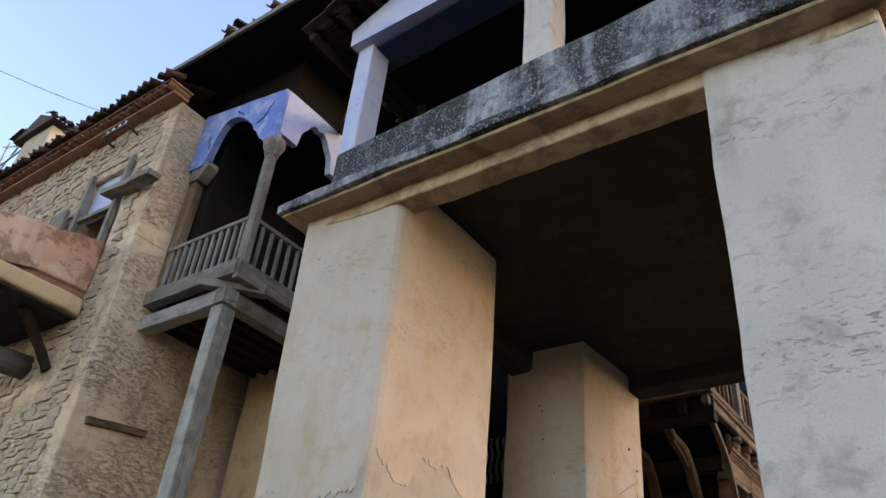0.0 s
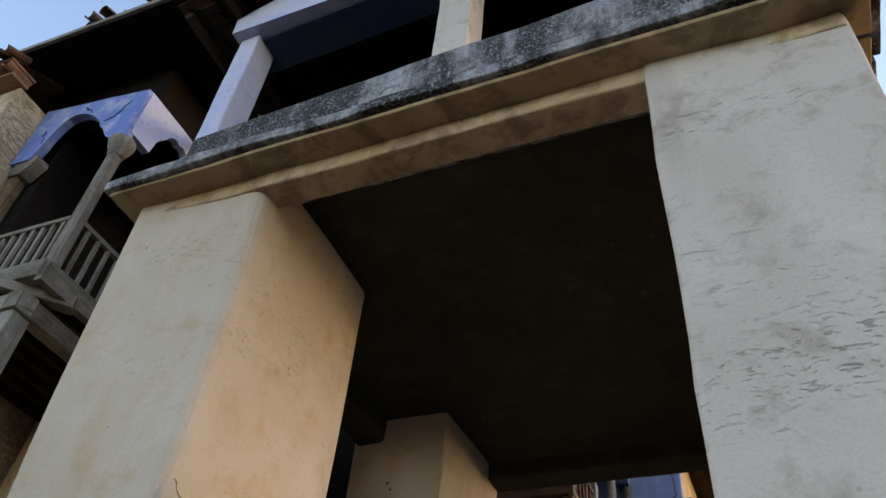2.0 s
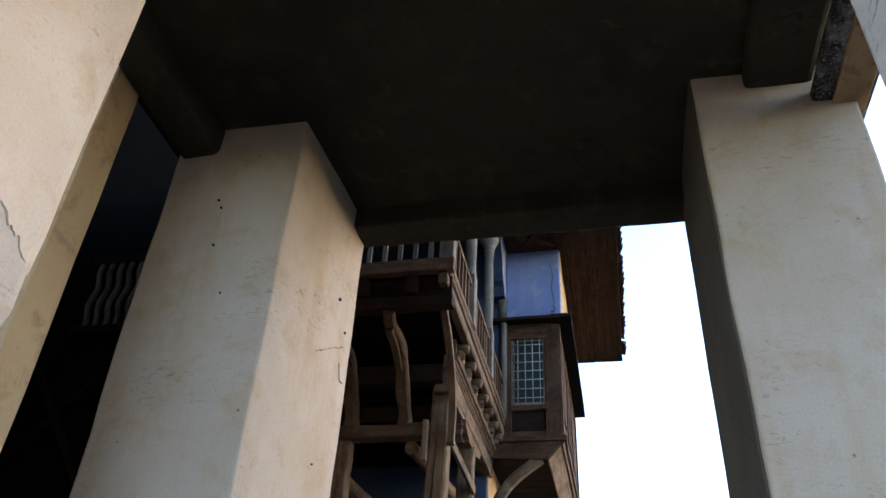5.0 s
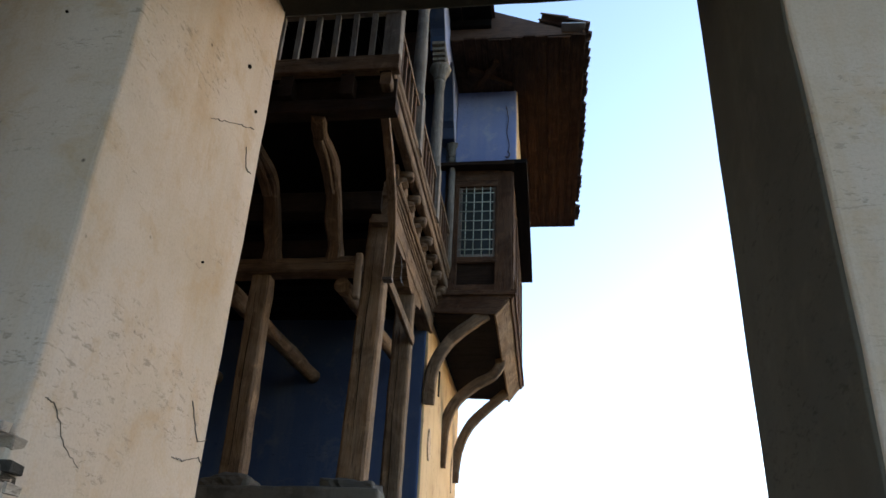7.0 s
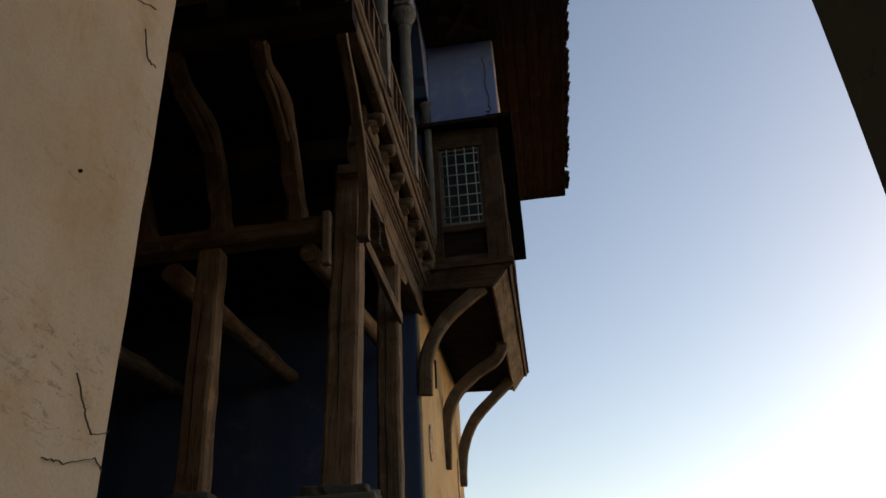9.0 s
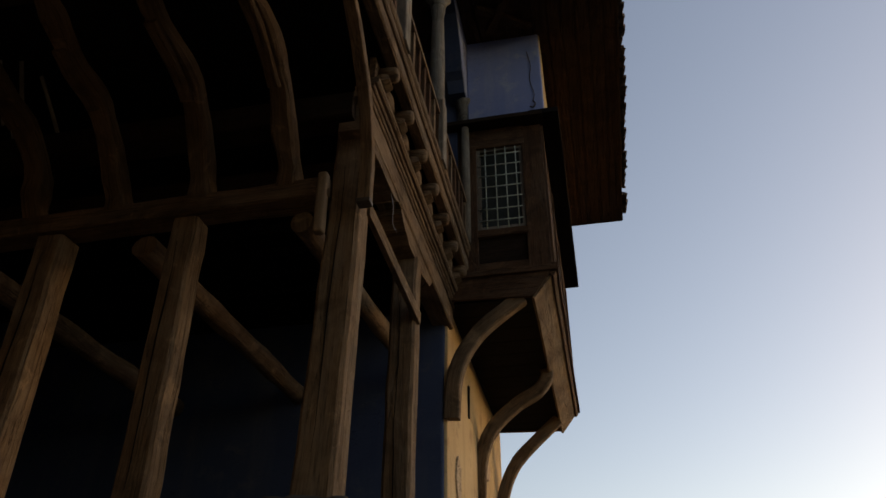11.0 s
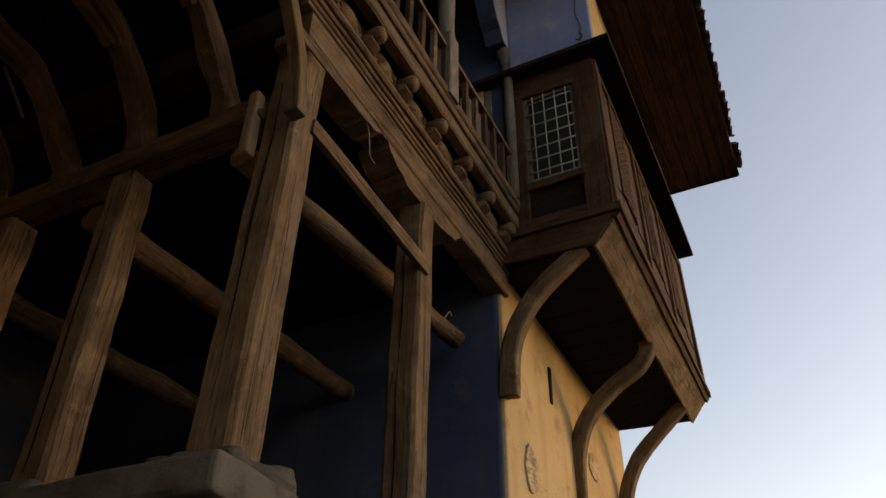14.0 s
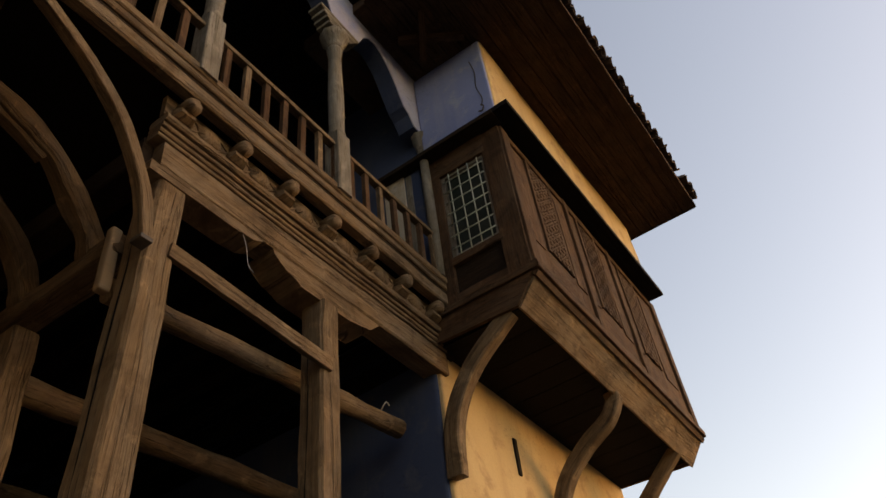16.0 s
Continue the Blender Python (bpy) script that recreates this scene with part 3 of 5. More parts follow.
def wall_piece(lo, hi):
    part("wall", rough_box(lo, hi, 0.03, 0.35, 0.008, batter), M_MORTAR, house, "earth-mortared rubble wall")


wall_piece((-24, 4.66, 0), (-9.56, 6.4, WZ0))
wall_piece((-24, 4.66, WZ1), (-9.56, 6.4, 10.34))
wall_piece((-24, 4.66, WZ0 - 0.01), (WX0, 6.4, WZ1 + 0.01))
wall_piece((WX1, 4.66, WZ0 - 0.01), (-9.56, 6.4, WZ1 + 0.01))
part("wall", rough_box((-28, 6.3, 0), (-9.6, 14, 10.4), 0.02, 2.0, 0.0), M_MORTAR, house)
win = new("window")
hang(tagged(win, "small window, boarded above, dark and open below"), house)
part("recess", rough_box((WX0 - 0.1, 5.3, WZ0 - 0.1), (WX1 + 0.1, 5.34, WZ1 + 0.1), 0.005, 0.5, 0), M_SHADE_BLACK, win)
part("board", rough_box((WX0, 4.74, 8.55), (WX1, 4.8, WZ1), 0.01, 0.3, 0.008), M_BLUE_PALE, win, "whitewashed boarding")
for x in (WX0 + 0.05, WX1 - 0.03):
    beam("jamb", (x, 4.62, WZ0), (x, 4.62, WZ1 + 0.12), 0.1, 0.1, M_WOOD_GREY, win, up=(0, 1, 0))
beam("transom", (WX0, 4.64, 8.52), (WX1, 4.64, 8.46), 0.08, 0.08, M_WOOD_GREY, win)
beam("shutter", (WX0 - 0.35, 4.5, 7.75), (WX0 - 0.35, 4.5, 8.75), 0.5, 0.05, M_WOOD_GREY, win, up=(0, 1, 0))
beam("ledge", (-10.5, 4.5, 8.62), (-9.2, 4.48, 8.50), 0.22, 0.1, M_WOOD_GREY, house, "weathered timber band in the wall", wob=0.03)
beam("ledge", (-9.29, 4.81, 4.78), (-9.29, 5.66, 4.90), 0.10, 0.09, M_WOOD, house, "weathered bond timber in the side of the wall", wob=0.015)
roof2 = new("roof")
hang(tagged(roof2, "red clay tile roof with a dentil cornice"), house)
beam("cornice_board", (-24, 4.58, 10.36), (-9.5, 4.58, 10.36), 0.30, 0.05, M_TILE_RED, roof2, n=10)
beam("cornice_board", (-24, 4.52, 10.50), (-9.45, 4.52, 10.50), 0.44, 0.04, M_TILE_RED, roof2, n=10)
rng = random.Random(4)
for i in range(70):
    x = -9.55 - i * 0.2
    ob = new("tile", TILE_RED)
    ob.matrix_basis = pose(x, 4.32 + rng.uniform(-0.02, 0.02), 10.475, 0, 180, 0)
    hang(ob, roof2)
tile_row(roof2, TILE_DARK, (-24, 4.22, 10.46), (-9.4, 4.22, 10.46), (0, 1, 0.5), seed=5)
tile_row(roof2, TILE_DARK, (-24, 4.56, 10.63), (-9.6, 4.56, 10.63), (0, 1, 0.5), seed=6)
part("roof_cover", prism([(4.28, 10.53), (9.0, 12.8), (14.2, 10.5), (9.0, 12.7)], "x", -28, -9.5), M_TILE, roof2)
chim = thing("chimney", (-15.6, 5.2, 10.6), "rendered chimney with a small tiled cap on the roof", "chimney")
part("shaft", rough_box((-16.2, 4.75, 10.5), (-15.0, 5.6, 12.5), 0.05, 0.3, 0.03), M_PLASTER, chim)
part("cap", prism([(-16.45, 12.48), (-14.75, 12.48), (-15.6, 12.95)], "y", 4.62, 5.75), M_TILE, chim)
for s_, x0 in ((1, -16.45), (-1, -14.75)):
    tile_row(chim, TILE_DARK, (x0, 4.6, 12.46), (x0, 5.75, 12.46), (s_, 0, 0.55), seed=9 + s_, missing=0)
# insulator bracket and wire
brk = thing("insulator_bracket", (-10.5, 4.6, 9.85), "black iron bracket with white insulators under the eaves", "bracket")
for x in (-11.25, -10.57):
    beam("arm", (x, 4.66, 10.02), (x, 4.38, 10.08), 0.035, 0.035, M_IRON_DARK, brk, wob=0, n=1)
beam("bar", (-11.28, 4.39, 10.10), (-10.54, 4.39, 10.10), 0.04, 0.04, M_IRON_DARK, brk, wob=0, n=1)
for i in range(4):
    part("insulator", lathe([(0.01, 0), (0.022, 0.015), (0.026, 0.04), (0.018, 0.055), (0.02, 0.07), (0.006, 0.085)], (-11.18 + i * 0.18, 4.39, 10.12), 10), M_WHITE, brk)
wire = part("power_line", sweep(curve([(-10.64, 4.39, 10.19), (-11.38, 2.54, 10.12), (-13.6, -3.0, 10.3)], 24), 0.010, 0.010, round_=True, sides=6), M_IRON_DARK, None)
tagged(wire, "thin black overhead cable tied to the insulators", "cable")
aer = thing("roof_aerial", (-17.2, 4.9, 10.9), "thin metal aerial frame on the roof", "aerial")
for a, b in (((-17.3, 4.8, 10.6), (-17.3, 4.8, 13.0)), ((-17.6, 4.8, 13.0), (-16.6, 4.8, 12.6)), ((-17.6, 4.8, 12.2), (-16.3, 4.8, 12.35)), ((-16.5, 4.8, 12.7), (-17.4, 4.8, 11.6))):
    beam("rod", a, b, 0.035, 0.035, M_ZINC, aer, wob=0, n=1)
# projecting flaked parapet of an outside landing
land = thing("landing_parapet", (-11, 3.6, 6.2), "projecting landing with flaked pink render and brick-red scars", "landing")


def land_warp(p):
    return Vector((p.x, p.y, p.z - (0.26 * (4.6 - p.y) if p.z > 6.9 else 0.05 * (4.6 - p.y))))


part("parapet", rough_box((-10.4, 1.6, 6.75), (-10.1, 4.6, 7.66), 0.06, 0.12, 0.03, land_warp), M_PINK, land)
part("slab", rough_box((-13.5, 1.6, 6.36), (-10.06, 4.6, 6.62), 0.05, 0.15, 0.03), M_WALL_YELLOW, land, "ochre edge of the landing slab")
# Dark plate under the slab: the shadow there is put into its colour.
part("slab_underside", rough_box((-13.5, 1.62, 6.325), (-10.14, 4.6, 6.358), 0.01, 0.3, 0.006), M_DARK_UNDERSIDE, land, "plate below the slab, darkened for its shade")
part("slab_edge", rough_box((-13.5, 1.6, 6.6), (-10.16, 4.6, 6.78), 0.02, 0.15, 0.02), M_TILE_RED, land)
part("bracket", sweep(curve([(-10.4, 4.6, 5.6), (-10.5, 4.35, 6.0), (-10.45, 4.0, 6.3)], 10), 0.12, 0.12, wob=0.02), M_WOOD_DARK, land)
part("rolled_end", sweep([(-11.0, 3.9, 5.7), (-11.0, 4.6, 5.75)], 0.35, 0.35, round_=True, sides=14, wob=0.02), M_STONE_DARK, land)

# ---- arcaded bay beside the stone house ----
bay = thing("arcaded_bay", (-8.4, 6.0, 6.5), "timber balcony bay with blue arches on a tall grey post", "balcony")
BX, BY, BL = -7.52, 5.2, -9.45
part("post", sweep(line((-7.72, 5.26, 0), (-7.72, 5.26, 6.2), 10), 0.22, 0.24, up=(0, 1, 0), wob=0.008), M_WOOD_PALE, bay, "tall grey timber post, chamfered")
beam("beam", (BL - 0.1, 5.22, 6.33), (-7.56, 5.22, 6.33), 0.2, 0.22, M_WOOD_PALE, bay)
beam("beam", (-7.66, 5.1, 6.32), (-7.66, 8.5, 6.32), 0.2, 0.22, M_WOOD_GREY, bay)
beam("joist_end", (-8.0, 5.0, 6.56), (-7.4, 5.6, 6.56), 0.16, 0.16, M_WOOD_GREY, bay, wob=0.02)
beam("floor_edge", (BL, 5.16, 6.72), (BX + 0.05, 5.16, 6.72), 0.16, 0.24, M_WOOD_GREY, bay, wob=0.01)
beam("floor_edge", (-7.5, 5.12, 6.72), (-7.5, 8.5, 6.72), 0.14, 0.22, M_WOOD_GREY, bay, wob=0.01)
beam("floor_moulding", (-7.44, 5.1, 6.56), (-7.44, 8.5, 6.56), 0.1, 0.06, M_WOOD_GREY, bay)
part("floor", rough_box((-9.5, 5.3, 6.46), (-7.6, 9.0, 6.62), 0.01, 0.6, 0.004), M_SHADE_BLACK, bay)
for i in range(7):
    beam("joist", (-9.3 + i * 0.28, 5.3, 6.42), (-9.3 + i * 0.28, 9.0, 6.42), 0.1, 0.1, M_WOOD_DARK, bay, n=2)


def bay_column(x, y, label=""):
    beam("column", (x, y, 6.8), (x, y, 8.72), 0.15, 0.15, M_WOOD_GREY, bay, label, up=(0, 1, 0), chamfer=0.4)
    part("capital", lathe([(0.08, 0), (0.11, 0.05), (0.10, 0.09), (0.15, 0.17), (0.17, 0.24), (0.17, 0.30)], (x, y, 8.70), 12), M_WOOD_GREY, bay)


bay_column(-7.58, 5.25, "grey timber column with a carved capital")
bay_column(-7.58, 8.2)
beam("column", (-9.36, 5.28, 6.8), (-9.36, 5.28, 8.95), 0.17, 0.17, M_WOOD, bay, up=(0, 1, 0))
beam("column", (-9.3, 7.3, 6.8), (-9.3, 7.3, 8.7), 0.15, 0.15, M_WOOD_DARK, bay, up=(0, 1, 0))
part("corbel", prism([(-9.42, 8.9), (-9.2, 8.9), (-9.02, 9.12), (-9.05, 9.22), (-9.42, 9.22)], "y", 5.16, 5.36), M_WOOD_GREY, bay, "cracked whitened corbel block")
# arches as one scalloped wall on each open side
def arch_outline(a, b, top, spring, crown, pillar=0.16, bow=0.55):
    """A wall strip from a to b with one lobed arch cut from below."""
    pts = [(a, top), (a, spring), (a + pillar, spring)]
    n = 22
    for i in range(n + 1):
        t = i / n
        u = a + pillar + (b - a - 2 * pillar) * t
        v = spring + (crown - spring) * (math.sin(math.pi * t) ** bow)
        v -= 0.05 * abs(math.sin(math.pi * 3 * t)) ** 6
        pts.append((u, v))
    return pts + [(b - pillar, spring), (b, spring), (b, top)]


FRONT_ARCH = [(-9.5, 10.34), (-9.5, 9.15), (-9.17, 9.14), (-9.12, 9.27), (-9.06, 9.44), (-9.02, 9.60), (-8.99, 9.70), (-8.94, 9.82), (-8.87, 9.91), (-8.76, 9.95), (-8.62, 9.93), (-8.50, 9.87), (-8.36, 9.77), (-8.22, 9.64), (-8.12, 9.52), (-8.06, 9.40),
              (-7.98, 9.34), (-7.90, 9.20), (-7.82, 9.10), (-7.70, 9.02), (-7.47, 9.0), (-7.47, 9.97)]
part("arch_wall", arch_strip(FRONT_ARCH, "y", 5.14, 5.26, 0.008), M_BLUE_BAY, bay, "cracked blue limewashed arch wall")
for a, b in (((-8.62, 10.05), (-8.40, 9.86)), ((-7.72, 9.82), (-7.86, 9.55)), ((-7.86, 9.55), (-8.02, 9.50)), ((-9.2, 9.75), (-9.1, 9.45))):
    crk = curve([(a[0] + (b[0] - a[0]) * q / 5 + 0.03 * math.sin(q * 2.4), 5.135, a[1] + (b[1] - a[1]) * q / 5) for q in range(6)], 15)
    part("crack", sweep(crk, 0.008, 0.012, up=(0, 1, 0)), M_SHADE_BLACK, bay)
# Black boarding stands in for the dark void above the arches.
part("upper_boarding", rough_box((-9.6, 5.40, 9.9), (-7.6, 5.46, 10.98), 0.004, 0.5, 0.004), M_SHADE_BLACK, bay)
part("upper_boarding", rough_box((-7.72, 5.40, 9.9), (-7.66, 9.0, 10.98), 0.004, 0.5, 0.004), M_SHADE_BLACK, bay)
part("arch_wall", arch_strip(arch_outline(5.2, 6.65, 9.97, 9.12, 9.74, 0.36, 0.45), "x", -7.57, -7.46, 0.008), M_BLUE_PALE, bay)
part("arch_wall", arch_strip(arch_outline(6.65, 8.4, 9.97, 9.12, 9.74, 0.30, 0.45), "x", -7.57, -7.46, 0.008), M_BLUE_PALE, bay)
for y in (6.65,):
    bay_column(-7.58, y)
beam("rail", (BL + 0.1, 5.2, 7.58), (-7.6, 5.2, 7.58), 0.07, 0.06, M_WOOD_GREY, bay, n=3)
beam("rail", (-7.55, 5.2, 7.58), (-7.55, 8.2, 7.58), 0.07, 0.06, M_WOOD_GREY, bay, n=3)
for i in range(11):
    x = BL + 0.2 + i * 0.155
    beam("baluster", (x, 5.2, 6.82), (x, 5.2, 7.56), 0.055, 0.04, M_WOOD_GREY, bay, n=1, up=(0, 1, 0), wob=0.004)
for i in range(16):
    y = 5.42 + i * 0.17
    beam("baluster", (-7.55, y, 6.82), (-7.55, y, 7.56), 0.05, 0.04, M_WOOD_GREY, bay, n=1, up=(0, 1, 0), wob=0.004)
# Near-black walls take the place of deep shade inside the bay.
part("inner_wall", rough_box((-9.6, 9.0, 0.2), (-5.3, 9.3, 10.98), 0.01, 0.8, 0.01), M_SHADE_BLACK, bay, "boarded inner wall, near-black for the deep shade")
part("inner_wall", rough_box((-9.3, 5.38, 6.5), (-9.05, 9.0, 10.98), 0.01, 0.8, 0.01), M_SHADE_BLACK, bay)
part("lower_wall", rough_box((-9.4, 7.2, 0.1), (-5.2, 7.5, 6.45), 0.01, 0.5, 0.02), M_WALL_YELLOW, bay, "ochre rendered wall under the bay")
roof3 = new("roof")
hang(tagged(roof3, "low dark eaves with broken tiles"), bay)
for i in range(16):
    x = -9.8 + i * 0.27
    beam("eave_board", (x, 4.45, 10.95), (x, 9.2, 11.0), 0.262, 0.03, M_SHADE_BLACK, roof3, n=3)
beam("fascia", (-9.9, 4.43, 10.98), (-5.6, 4.47, 10.95), 0.05, 0.1, M_WOOD_GREY, roof3, n=8, wob=0.012)
tile_row(roof3, TILE_DARK, (-9.9, 4.43, 11.02), (-5.7, 4.45, 11.0), (0, 1, 0.35), seed=12, missing=0.8, jitter=0.12)
part("roof_cover", prism([(4.5, 10.98), (9.4, 12.4), (9.4, 11.02)], "x", -9.85, -5.6), M_TILE, roof3)

# ---- mansion: plinth, loggia of posts, gallery, oriel ----
plinth = thing("plinth_wall", (-6, 14, 0), "worn rendered stone plinth with a rounded coping", "wall", kind="structure")
part("plinth", rough_box((-11, 12.38, 0), (-3.60, 15.9, 2.92), 0.12, 0.22, 0.05), M_CEMENT, plinth)
part("coping", rough_box((-11, 12.33, 2.82), (-3.54, 12.9, 3.00), 0.03, 0.09, 0.028), M_CEMENT, plinth, "worn grey cement coping")
part("coping", rough_box((-4.03, 12.8, 2.82), (-3.53, 15.9, 2.985), 0.03, 0.09, 0.028), M_CEMENT, plinth)
for x, y in ((-3.885, 12.74), (-5.04, 12.72), (-3.81, 14.28), (-6.16, 12.72)):
    pad = part("pad_stone", rough_box((x - 0.25, y - 0.25, 2.98), (x + 0.25, y + 0.25, 3.13), 0.05, 0.05, 0.05, None, 4.0), M_STONE_DARK, None)
    tagged(pad, "flat rough stone pad under a timber post", "stone", "post pads")


def post(a, b, w0, w1, label):
    n = 10
    p = line(a, b, n)
    ws = [w0 + (w1 - w0) * i / n for i in range(n + 1)]
    ob = part("timber_post", sweep(p, ws, [x * 0.94 for x in ws], up=(0, 1, 0), wob=0.012, chamfer=0.22), M_WOOD, None)
    rng = random.Random(int(-a[0] * 100))
    for face, off in (((0, -1, 0), -0.02),):
        t0, t1 = rng.uniform(0.0, 0.12), rng.uniform(0.8, 0.98)
        pts = []
        for i in range(15):
            t = t0 + (t1 - t0) * i / 14
            c = Vector(a).lerp(Vector(b), t)
            half = (w0 + (w1 - w0) * t) * (0.47 if face[1] else 0.5)
            side = Vector((-face[1], face[0], 0))
            pts.append(c + Vector(face) * (half + 0.002) + side * (off + 0.007 * math.sin(i * 0.7) + rng.uniform(-0.004, 0.004)))
        part("crack", sweep(pts, [0.002 + 0.005 * math.sin(math.pi * i / 14) for i in range(15)], 0.008, up=face), M_SHADE_BLACK, ob)
    return tagged(ob, label, "post", "loggia posts")


post((-3.885, 12.72, 3.12), (-3.825, 12.73, 5.90), 0.265, 0.235, "cracked weathered timber corner post on a stone pad")
post((-5.045, 12.72, 3.12), (-5.05, 12.68, 5.22), 0.225, 0.205, "hewn timber post under the strut beam")
post((-6.16, 12.72, 3.12), (-6.14, 12.68, 5.20), 0.25, 0.23, "hewn timber post under the strut beam")
post((-3.82, 14.28, 3.12), (-3.80, 14.27, 5.71), 0.235, 0.225, "weathered timber post under a carved bolster")

frame_ = thing("loggia_frame", (-5, 13, 5), "old timber beams carrying the gallery", "timber frame")
beam("strut_beam", (-8.6, 12.64, 5.27), (-3.95, 12.64, 5.32), 0.2, 0.17, M_WOOD_HEWN, frame_, "hewn beam with a nailed tag", wob=0.02, n=14)
part("beam_end", rough_box((-4.03, 12.52, 4.92), (-3.955, 12.60, 5.44), 0.02, 0.1, 0.01), M_WOOD, frame_)
# Dark wood on upper_beam and plank puts the gallery's shade into their colour.
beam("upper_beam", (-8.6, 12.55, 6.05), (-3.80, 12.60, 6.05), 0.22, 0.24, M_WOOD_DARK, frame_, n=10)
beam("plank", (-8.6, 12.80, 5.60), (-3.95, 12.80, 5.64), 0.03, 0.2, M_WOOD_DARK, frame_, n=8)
beam("main_beam", (-3.80, 12.58, 6.0), (-3.80, 15.95, 6.0), 0.22, 0.25, M_WOOD, frame_, "long moulded beam", n=14)
for x, z, w, h in ((-3.74, 6.140, 0.13, 0.034), (-3.73, 6.178, 0.14, 0.036), (-3.72, 6.218, 0.16, 0.036), (-3.70, 6.272, 0.19, 0.066)):
    beam("moulding", (x, 12.51, z), (x, 15.95, z), w, h, M_WOOD, frame_, n=12, wob=0.005, chamfer=0.5)
part("bolster", prism([(12.52, 5.88), (12.52, 5.79), (13.28, 5.79), (13.36, 5.82), (13.44, 5.81), (13.51, 5.845), (13.56, 5.88)], "x", -3.90, -3.695, 0.006), M_WOOD, frame_, "cut bolster board on the corner post")
part("bolster", prism([(13.64, 5.88), (13.66, 5.83), (13.74, 5.80), (13.78, 5.75), (13.90, 5.72), (13.96, 5.69), (14.50, 5.69), (14.60, 5.75), (14.78, 5.745), (14.84, 5.80), (14.92, 5.88)], "x", -3.97, -3.705, 0.006), M_WOOD, frame_, "carved bolster on the middle post")
beam("plank_rail", (-3.72, 12.78, 5.25), (-3.68, 14.25, 5.11), 0.045, 0.12, M_WOOD, frame_, "loose plank nailed between two posts", wob=0.004)
for x, z0, z1, r, a, b in ((-4.2, 5.16, 5.36, 0.085, 12.72, 15.66), (-5.45, 5.12, 5.18, 0.10, 12.75, 15.9), (-6.9, 5.1, 5.15, 0.10, 12.75, 15.9)):
    part("log", sweep(line((x, a, z0), (x + 0.09, b, z1), 12), [r * 2 * (1 + 0.06 * math.sin(i * 1.7)) for i in range(13)], round_=True, sides=12, wob=0.018), M_WOOD, frame_, "round log joist with peeling bark")
for i in range(9):
    y = 12.9 + i * 0.36
    beam("ceiling_joist", (-9, y, 6.12), (-3.82, y, 6.12), 0.14, 0.14, M_SHADE_BLACK, frame_, n=4, wob=0.015)
# curved struts
STRUTS = ((-4.29, -4.17, 0.00), (-4.96, -4.88, 0.02), (-5.66, -5.62, -0.03), (-6.35, -6.33, 0.03), (-7.05, -7.0, -0.02))
for i, (xf, xt, k) in enumerate(STRUTS):
    prof = ((12.62, 5.38), (12.56, 5.52), (12.43 + k, 5.72 + k), (12.12 + k, 5.98), (11.78, 6.09 + k), (11.45, 6.17), (11.22, 6.24))
    path = curve([(xf + (xt - xf) * q / 6 + 0.014 * math.sin(q * 2.1 + i), y, z) for q, (y, z) in enumerate(prof)], 25)
    n = len(path) - 1
    ws = [0.165 - 0.04 * (j / n) + 0.012 * math.sin(j * 0.9 + i) for j in range(n + 1)]
    st = part("curved_strut", sweep(path, ws, [w * 1.05 for w in ws], up=(1, 0, 0), wob=0.024, chamfer=0.3), M_WOOD_HEWN, None)
    tail = [path[j] + Vector((-0.02, -0.015, -0.045)) for j in range(12, 21 - i % 3)]
    part("splice", sweep(tail, 0.11, 0.10, up=(1, 0, 0), wob=0.012, chamfer=0.3), M_WOOD_HEWN, st, "hewn splice piece nailed under the strut")
    beam("foot_wedge", (xf - 0.02, 12.60, 5.36), (xf - 0.02, 12.66, 5.52), 0.15, 0.07, M_WOOD_DARK, st, n=1, up=(1, 0, 0))
    tagged(st, "crooked hewn strut bracing the gallery floor", "strut", "gallery struts")
path = curve([(-3.67, 12.565, 5.14), (-3.64, 12.46, 5.48), (-3.62, 12.24, 5.86), (-3.61, 11.97, 6.12), (-3.60, 11.6, 6.36), (-3.58, 11.30, 6.50)], 20)
st = part("curved_strut", sweep(path, 0.085, 0.085, up=(1, 0, 0), wob=0.006), M_WOOD, None)
corner_strut = tagged(st, "slender sawn corner strut with an iron shoe", "strut", "gallery struts")

# gallery floor, friezes, joist ends, railings
gal = thing("gallery", (-5, 13, 6.5), "overhanging timber gallery with baluster railing", "gallery")
GX, GY = -3.46, 11.14
part("floor", rough_box((-9, GY + 0.05, 6.66), (GX - 0.06, 15.9, 6.74), 0.005, 0.8, 0.003), M_SHADE_BLACK, gal)
for x, z, w, h, mat in ((-3.535, 6.560, 0.11, 0.14, M_WOOD), (-3.545, 6.647, 0.11, 0.03, M_WOOD_DARK), (-3.525, 6.700, 0.12, 0.075, M_WOOD), (-3.515, 6.785, 0.13, 0.09, M_WOOD)):
    beam("edge_beam", (x, GY - 0.02, z), (x, 15.76, z), w, h, mat, gal, "moulded floor edge" if h > 0.13 else "", n=14, chamfer=0.3)
beam("edge_beam", (-9, GY, 6.74), (GX + 0.05, GY, 6.74), 0.11, 0.17, M_WOOD, gal, n=14)
beam("frieze", (-3.665, 12.5, 6.405), (-3.665, 15.9, 6.405), 0.05, 0.21, M_WOOD, gal, "frieze boards", n=10)
# On the shaded front, frieze and outer beam get darker wood for that shade.
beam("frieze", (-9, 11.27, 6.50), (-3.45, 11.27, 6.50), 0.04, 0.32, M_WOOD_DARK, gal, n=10)
